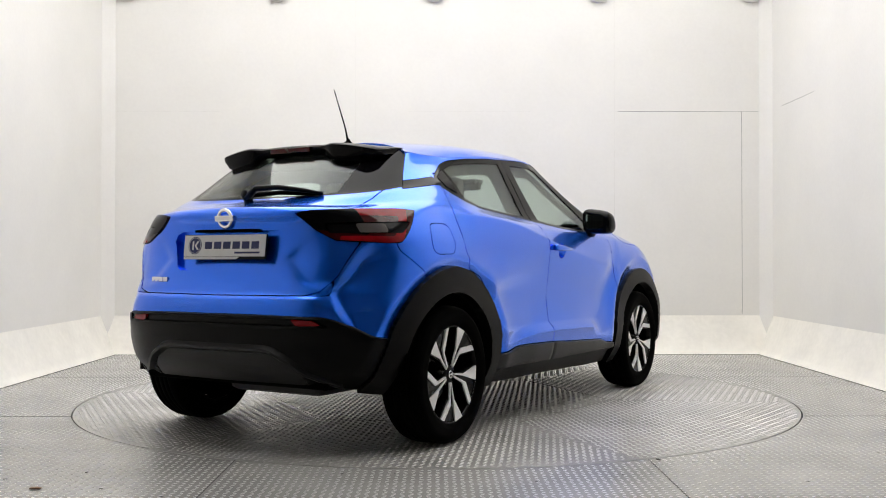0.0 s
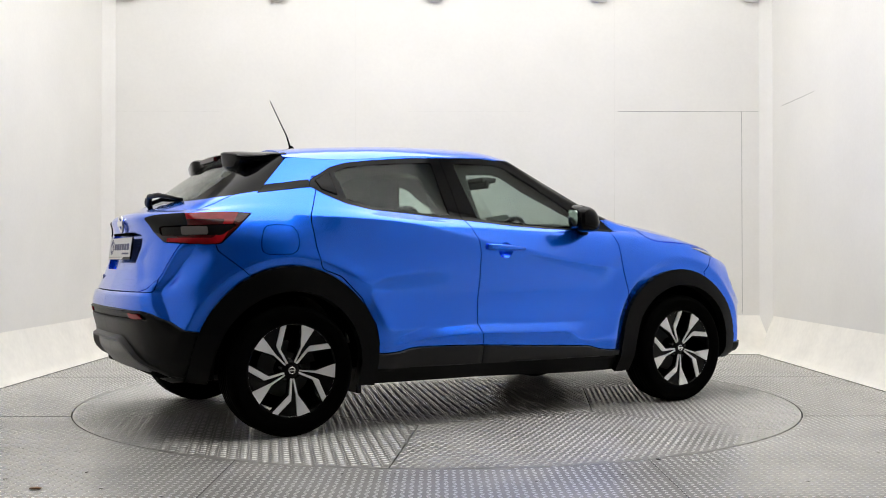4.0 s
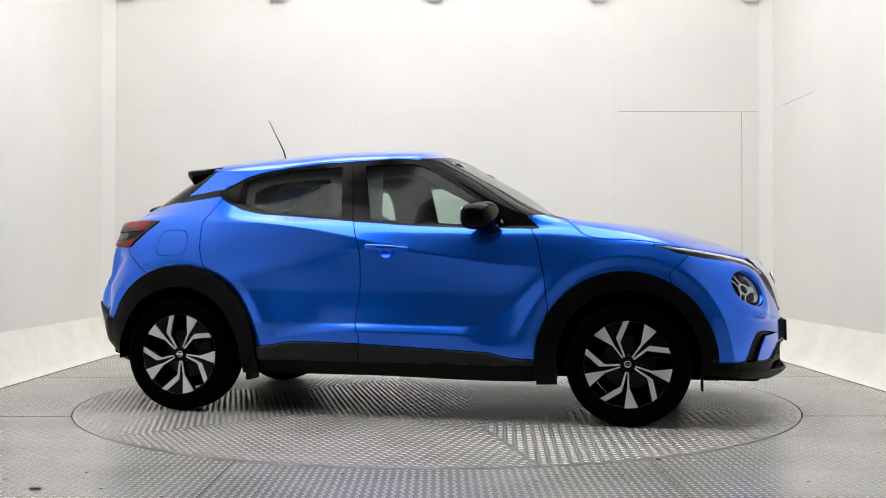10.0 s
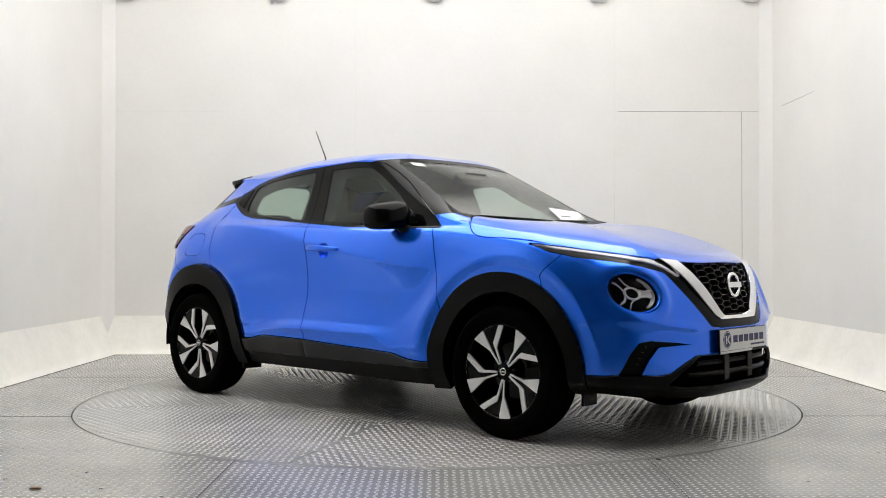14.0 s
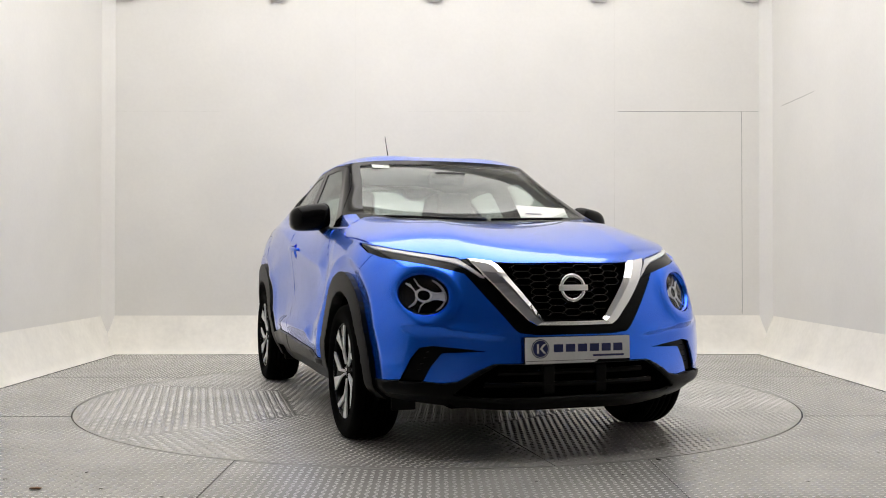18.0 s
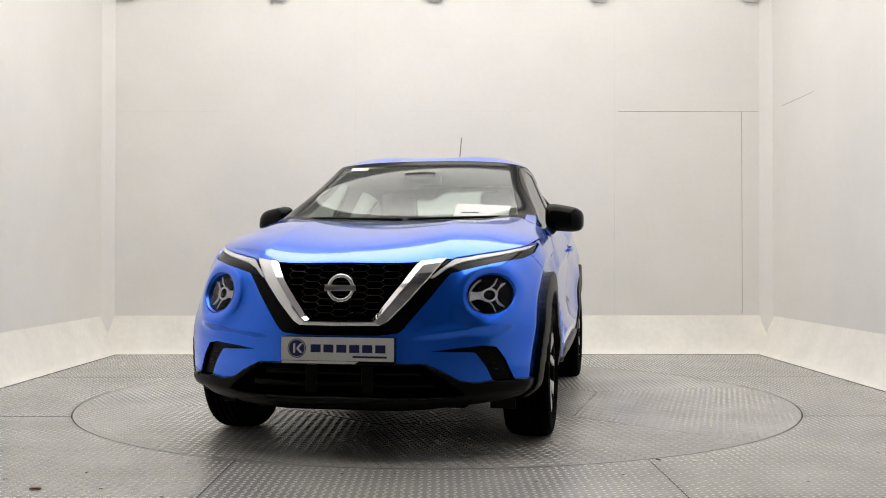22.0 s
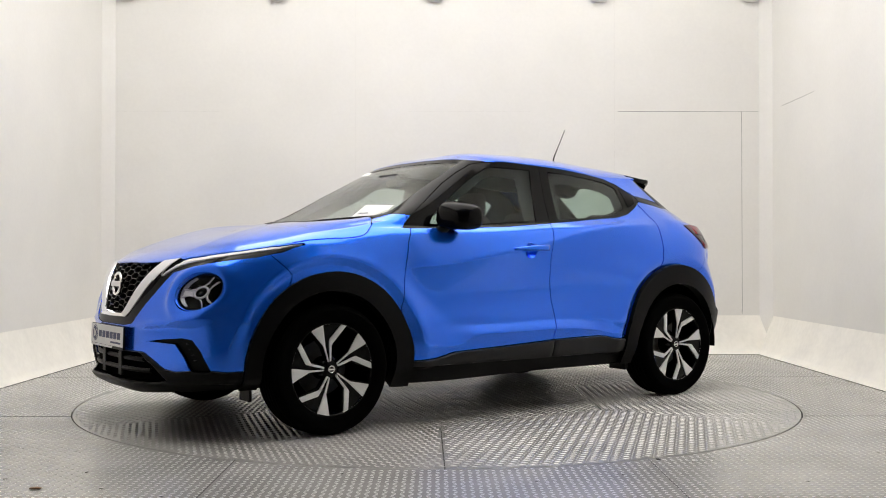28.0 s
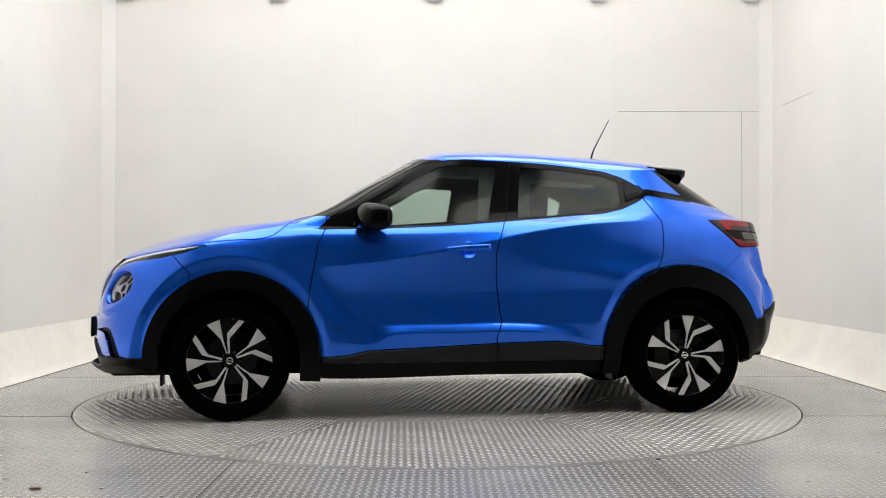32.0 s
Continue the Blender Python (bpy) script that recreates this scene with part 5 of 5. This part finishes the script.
for ax, sg, ph in ((1.318, 1, -25), (1.318, -1, -7), (-1.318, 1, 20.5), (-1.318, -1, 3.5)):
    wheel(ax, sg, ph)

# wheel housings and the underside
for ax in (1.318, -1.318):
    for sg in (1, -1):
        vs, fs = [], []
        n = 28
        for k in range(n + 1):
            a = radians(-6 + 192 * k / n)
            for y in (0.40, 0.862):
                vs.append((ax + 0.402 * math.cos(a), sg * y, 0.345 + 0.405 * math.sin(a)))
        for k in range(n):
            fs.append((2 * k, 2 * k + 1, 2 * k + 3, 2 * k + 2))
        fs.append(tuple(2 * k for k in range(n + 1)))
        mesh_object("wheel_housing", vs, fs, DARK, car)
part("underbody", box_bm(-0.86, 0.84, -0.77, 0.77, 0.225, 0.33, 0.02), DARK, car)
part("underbody_front", box_bm(0.84, 2.02, -0.56, 0.56, 0.225, 0.36, 0.02), DARK, car)
part("underbody_rear", box_bm(-1.93, -0.86, -0.58, 0.58, 0.30, 0.42, 0.02), DARK, car)
part("silencer", box_bm(-1.85, -1.50, -0.48, 0.10, 0.255, 0.34, 0.04), CABIN, car)
part("rear_axle_beam", tube_bm([(-1.318, -0.64, 0.30), (-1.25, -0.4, 0.27), (-1.25, 0.4, 0.27), (-1.318, 0.64, 0.30)], 0.04, 8), DARK, car)
for sg in (1, -1):
    part("air_deflector", box_bm(1.700, 1.714, *sorted((sg * 0.62, sg * 0.74)), 0.185, 0.30, 0.004), BLACK_PLASTIC, car)
    part("mud_flap", box_bm(-0.925, -0.895, *sorted((sg * 0.66, sg * 0.80)), 0.185, 0.32, 0.006), BLACK_PLASTIC, car)

# ---- cabin ----
skin_part("roof_lining", ROOF.moved(-0.035), LINING, car, mirror=2, thick=0.004, roll=0)
def seat(x, y, width, rec, z0=0.42):
    back = box_bm(-0.06, 0.07, -width / 2, width / 2, 0.0, 0.70, 0.06, 4)
    bmesh.ops.rotate(back, cent=(0, 0, 0), matrix=Matrix.Rotation(-rec, 3, "Y"), verts=back.verts)
    bmesh.ops.translate(back, vec=(x, y, z0 + 0.12), verts=back.verts)
    s = part("front_seat", back, FABRIC, car, "dark fabric front seat", smooth=True)
    part("seat_cushion", box_bm(x + 0.02, x + 0.50, y - width / 2, y + width / 2, z0, z0 + 0.17, 0.05, 3), FABRIC, s, smooth=True)
    dx = -0.62 * math.sin(rec)
    part("headrest", box_bm(x + dx - 0.11, x + dx - 0.01, y - 0.125, y + 0.125, z0 + 0.74, z0 + 0.955, 0.04, 3), FABRIC, s, smooth=True)
    for q in (-0.06, 0.06):
        part("headrest_post", tube_bm([(x + dx - 0.04, y + q, z0 + 0.68), (x + dx - 0.055, y + q, z0 + 0.76)], 0.006, 8), CHROME, s)
    return s


for y in (-0.36, 0.36):
    seat(-0.28, y, 0.50, 0.33)
bench = part("rear_bench", box_bm(-1.12, -0.98, -0.60, 0.60, 0.55, 1.09, 0.05, 3), FABRIC, car, "dark fabric rear bench", smooth=True)
part("bench_cushion", box_bm(-1.0, -0.52, -0.60, 0.60, 0.45, 0.60, 0.05, 3), FABRIC, bench, smooth=True)
for y in (-0.36, 0.36):
    part("headrest", box_bm(-1.15, -1.07, y - 0.12, y + 0.12, 1.09, 1.21, 0.035, 3), FABRIC, bench, smooth=True)
dash = part("dashboard", box_bm(0.50, 0.98, -0.68, 0.68, 0.70, 1.085, 0.06, 3), CABIN, car, "dark soft dashboard", smooth=True)
part("instrument_hood", box_bm(0.46, 0.68, -0.52, -0.20, 1.02, 1.125, 0.04, 3), CABIN, dash, smooth=True)
part("centre_screen", box_bm(0.47, 0.50, -0.12, 0.12, 0.98, 1.11, 0.008), GLOSS_BLACK, dash)
tilt = Matrix.Translation((0.32, -0.36, 1.0)) @ Matrix.Rotation(radians(-66), 4, "Y")
sw = part("steering_wheel", lathe_bm([(0.175 + 0.015 * math.cos(a), 0.015 * math.sin(a)) for a in [k * math.pi / 4 for k in range(8)]], 40, lambda a, b, h: tilt @ Vector((a, b, h)), closed=True), CABIN, car, smooth=True)
part("steering_hub", prism_bm([(0.06 * math.cos(a), 0.07 * math.sin(a)) for a in np.linspace(0, 2 * math.pi, 16, endpoint=False)], 0.04, lambda u, v, w: tilt @ Vector((u, v, w - 0.03))), CABIN, sw)
for a in (90, 270, 180):
    r = radians(a)
    part("steering_spoke", tube_bm([tilt @ Vector((0.05 * math.cos(r), 0.05 * math.sin(r), 0)), tilt @ Vector((0.17 * math.cos(r), 0.17 * math.sin(r), 0))], 0.016, 8), CABIN, sw)
part("steering_column", tube_bm([tilt @ Vector((0, 0, -0.02)), (0.62, -0.36, 0.93)], 0.04, 10), CABIN, sw)
rv = part("rear_view_mirror", box_bm(0.325, 0.35, -0.12, 0.12, 1.365, 1.425, 0.01), CABIN, car)
part("mirror_stem", tube_bm([(0.35, 0, 1.41), (0.37, 0, 1.44)], 0.010, 8), CABIN, rv)
part("camera_housing", box_bm(0.31, 0.42, -0.10, 0.10, 1.405, 1.440, 0.012), CABIN, car)
part("parcel_shelf", box_bm(-1.72, -1.13, -0.55, 0.55, 1.02, 1.045, 0.008), CABIN, car)
for sg in (1, -1):
    part("door_card", box_bm(-0.95, 0.72, *sorted((sg * 0.70, sg * 0.73)), 0.45, 1.075, 0.01), CABIN, car)
# dark inner trim round the side windows, with smaller rounded openings
trim_ring, _ = first_skin().cut(inside([(-1.20, 1.30), (-1.10, 1.38), (-.90, 1.47), (-.30, 1.52), (.20, 1.50), (.80, 1.13), (.80, 1.02), (-.60, 1.06), (-1.20, 1.20)], XZ, lateral))
INNER_F = [(-.13, 1.415), (.06, 1.425), (.13, 1.405), (.26, 1.325), (.44, 1.235), (.61, 1.145), (.63, 1.095), (.47, 1.09), (.12, 1.10), (-.08, 1.115), (-.10, 1.15)]
INNER_R = [(-.94, 1.34), (-.86, 1.375), (-.70, 1.395), (-.50, 1.405), (-.45, 1.395), (-.43, 1.30), (-.42, 1.18), (-.44, 1.155), (-.65, 1.165), (-.82, 1.19), (-.92, 1.235)]
for opening in (INNER_F, INNER_R):
    _, trim_ring = trim_ring.cut(inside(opening, XZ))
for side in (0, 1):
    skin_part("pillar_trim", trim_ring.moved(-0.045), CABIN, car, mirror=side, thick=0.006, roll=0.002)
# papers behind the screen
sheet = part("paper_sheet", prism_bm([(0.285, 0), (0.60, -0.004), (0.607, 0.070), (0.292, 0.086)], 0.0012, lambda u, v, w: (0.868 - v * 1.30 - 0.12 * (u - 0.285) ** 2, u, 1.136 + v + w)), PAPER, car, "white paper sheet behind the windscreen")
part("print_line", prism_bm([(0.33, 0.030), (0.43, 0.028), (0.43, 0.032), (0.33, 0.034)], 0.0008, lambda u, v, w: (0.870 - v * 1.30 - 0.12 * (u - 0.285) ** 2, u, 1.1375 + v + w)), NAVY, sheet)
part("tax_sticker", prism_bm([(-0.47, 0), (-0.36, 0), (-0.36, 0.05), (-0.47, 0.05)], 0.001, lambda u, v, w: (0.325 - v * 0.8, u, 1.462 + v * 0.45 + w)), PAPER, car)
# ---- the turntable: six plates round a hexagon, with raised tread bars ----
turntable = new("turntable")
tagged(turntable, "round grey tread plate turntable set flush in the floor", "turntable")
SPOKES = [radians(55 + 60 * k) for k in range(6)]
HEX_R = 1.12
SLIT = 0.0025


def plate_mesh(name, poly, parent, z=0.0, mat=FLOOR, thick=0.012):
    vs = [(x, y, z) for x, y in poly] + [(x, y, z - thick) for x, y in poly]
    n = len(poly)
    fs = [tuple(range(n))] + [(i, n + i, n + (i + 1) % n, (i + 1) % n) for i in range(n)]
    return mesh_object(name, vs, fs, mat, parent)


def shrink(poly, d):
    c = Vector((sum(p[0] for p in poly) / len(poly), sum(p[1] for p in poly) / len(poly)))
    out = []
    for p in poly:
        v = Vector(p) - c
        out.append(tuple(c + v * (1 - d / v.length)))
    return out


def bars(name, spots, parent, rise=0.0030, mat=BAR):
    """Raised lens-shaped tread bars, one low wedge each: spots of (x, y, angle)."""
    vs, fs = [], []
    for x, y, a in spots:
        c, s = math.cos(a), math.sin(a)
        n = len(vs)
        for u, v, z in ((-.0155, 0, 0), (0, -.0056, 0), (.0155, 0, 0), (0, .0056, 0), (-.0065, 0, rise), (.0065, 0, rise)):
            vs.append((x + c * u - s * v, y + s * u + c * v, z + 0.0002))
        fs += [(n, n + 1, n + 4), (n + 1, n + 5, n + 4), (n + 1, n + 2, n + 5), (n + 2, n + 3, n + 5), (n + 3, n + 4, n + 5), (n + 3, n, n + 4)]
    ob = mesh_object(name, vs, fs, mat, parent)
    ob["kind"] = "stuff"
    return ob


PITCH = 0.034
rng = random.Random(5)
mesh_object("disc", [(math.cos(a) * DISC_R, math.sin(a) * DISC_R, z) for z in (-0.014, -0.06) for a in [2 * math.pi * k / 120 for k in range(120)]],
            [tuple(range(120))] + [(k, 120 + k, 120 + (k + 1) % 120, (k + 1) % 120) for k in range(120)], SEAM, turntable)
hexagon = [(HEX_R * math.cos(a), HEX_R * math.sin(a)) for a in SPOKES]
plate_mesh("hexagon_plate", shrink(hexagon, SLIT), turntable)
for k in range(6):
    a0, a1 = SPOKES[k], SPOKES[k] + radians(60)
    rim = [((DISC_R - 0.002) * math.cos(a), (DISC_R - 0.002) * math.sin(a)) for a in np.linspace(a0 + 0.0012, a1 - 0.0012, 21)]
    b0, b1 = (HEX_R + SLIT), (HEX_R + SLIT)
    poly = [(b0 * math.cos(a0 + 0.0022), b0 * math.sin(a0 + 0.0022))] + rim + [(b1 * math.cos(a1 - 0.0022), b1 * math.sin(a1 - 0.0022))]
    plate_mesh("sector_plate", poly, turntable)


def lattice(test, turn, span):
    """Spots of a tread lattice whose bars lean to either side by turns."""
    c, s = math.cos(turn), math.sin(turn)
    n = int(span / PITCH)
    out = []
    for i in range(-n, n + 1):
        for j in range(-n, n + 1):
            u, v = i * PITCH, j * PITCH
            x, y = c * u - s * v, s * u + c * v
            if test(x, y):
                out.append((x, y, turn + radians(45 if (i + j) % 2 else -45)))
    return out


def in_hex(x, y, r=HEX_R * math.cos(radians(30))):
    return all(x * math.cos(a + radians(30)) + y * math.sin(a + radians(30)) < r - 0.012 for a in SPOKES)


bars("tread_relief", lattice(in_hex, radians(25), 1.2), turntable)
for k in range(6):
    mid = SPOKES[k] + radians(30)

    def test(x, y, mid=mid):
        r, t = math.hypot(x, y), (math.atan2(y, x) - mid + math.pi) % (2 * math.pi) - math.pi
        return abs(t) < radians(30) - 0.012 / max(r, .1) and r < DISC_R - 0.022 and x * math.cos(mid) + y * math.sin(mid) > HEX_R * math.cos(radians(30)) + 0.012
    bars("tread_relief", lattice(test, mid + radians(45 if k % 2 else 0), DISC_R + 0.05), turntable)

# tread bars and joints of the fixed floor
def on_floor(x, y):
    return math.hypot(x, y) > DISC_R + 0.025 and abs(x) < SIDE - 0.02 and -3.3 < y < BACK - 0.02 and not (abs(abs(x) - 0.93) < 0.012 and y < -2.0)


fixed = lattice(lambda x, y: on_floor(x, y), 0.0, 3.4)
bars("floor_tread_relief", fixed, floor, rise=0.0013, mat=FLOOR_BAR)
for x in (-0.91, 0.95):
    part("plate_joint", box_bm(x - 0.0025, x + 0.0025, -3.6, -2.045, -0.01, 0.0012), SEAM, floor)
for x0, x1, y in ((-3.05, -1.94, 1.14), (1.94, 3.05, 1.14), (-3.05, -2.10, -0.79), (2.10, 3.05, -0.79)):
    part("plate_joint", box_bm(x0, x1, y - 0.002, y + 0.002, -0.01, 0.0010), SEAM, floor)

for x0, x1, y0, y1 in ((-SIDE, SIDE, BACK - 0.008, BACK - 0.001), (-SIDE + 0.001, -SIDE + 0.007, -2.4, BACK - 0.01), (SIDE - 0.007, SIDE - 0.001, -2.4, BACK - 0.01)):
    part("floor_edge_joint", box_bm(x0, x1, y0, y1, -0.01, 0.0022), SEAM, floor)

# litter on the floor
def crumb(name, x, y, size, mat, label, parent_turn=None):
    bm = bmesh.new()
    bmesh.ops.create_icosphere(bm, subdivisions=2, radius=1.0)
    for v in bm.verts:
        k = 1 + 0.35 * noise.noise(v.co * 1.7 + Vector((x, y, 0)) * 9)
        v.co = Vector((v.co.x * size * k, v.co.y * size * 0.5 * k, v.co.z * size * 0.16 + size * 0.16))
    ob = part(name, bm, mat, None, smooth=True)
    ob.location = (x, y, 0.0015)
    ob.rotation_euler = (0, 0, rng.uniform(0, 6.28))
    return tagged(ob, label, "litter")


LEAF = material("dry_leaf", (0.16, 0.075, 0.03), 0.8, grain=0.3, grain_size=80)
CHIP = material("pale_chip", (0.7, 0.7, 0.68), 0.7)
GRIT = material("dark_grit", (0.03, 0.028, 0.025), 0.9)
crumb("dry_leaf", -1.575, -2.62, 0.026, LEAF, "small dry brown leaf on the floor").rotation_euler = (0, 0, 0.1)
crumb("paper_chip", 1.143, -2.085, 0.016, CHIP, "small white paper chip on the floor")
crumb("dirt_crumb", 0.99, -2.06, 0.018, GRIT, "small dark crumb of dirt on the floor")
for x, y in ((2.05, -1.9), (1.75, 1.9), (2.35, 1.5), (2.7, 0.4), (-1.63, 2.0), (-1.45, 2.1), (-2.4, -1.0), (-2.7, 2.2), (1.5, -2.5), (0.4, -2.5), (2.2, 0.9), (-0.4, -2.35)) + tuple((rng.uniform(-2.6, 2.6), rng.uniform(-3.0, -2.3)) for _ in range(22)):
    ob = crumb("dirt_crumb", x, y, rng.uniform(0.004, 0.010), GRIT, "small dark crumb of dirt on the floor")
    ob["group"] = "crumbs of dirt on the floor"


def motions():
    turned(car, CAR_X, CAR_Y, 0.0025)
    turned(turntable, 0, 0, 0)


motions()
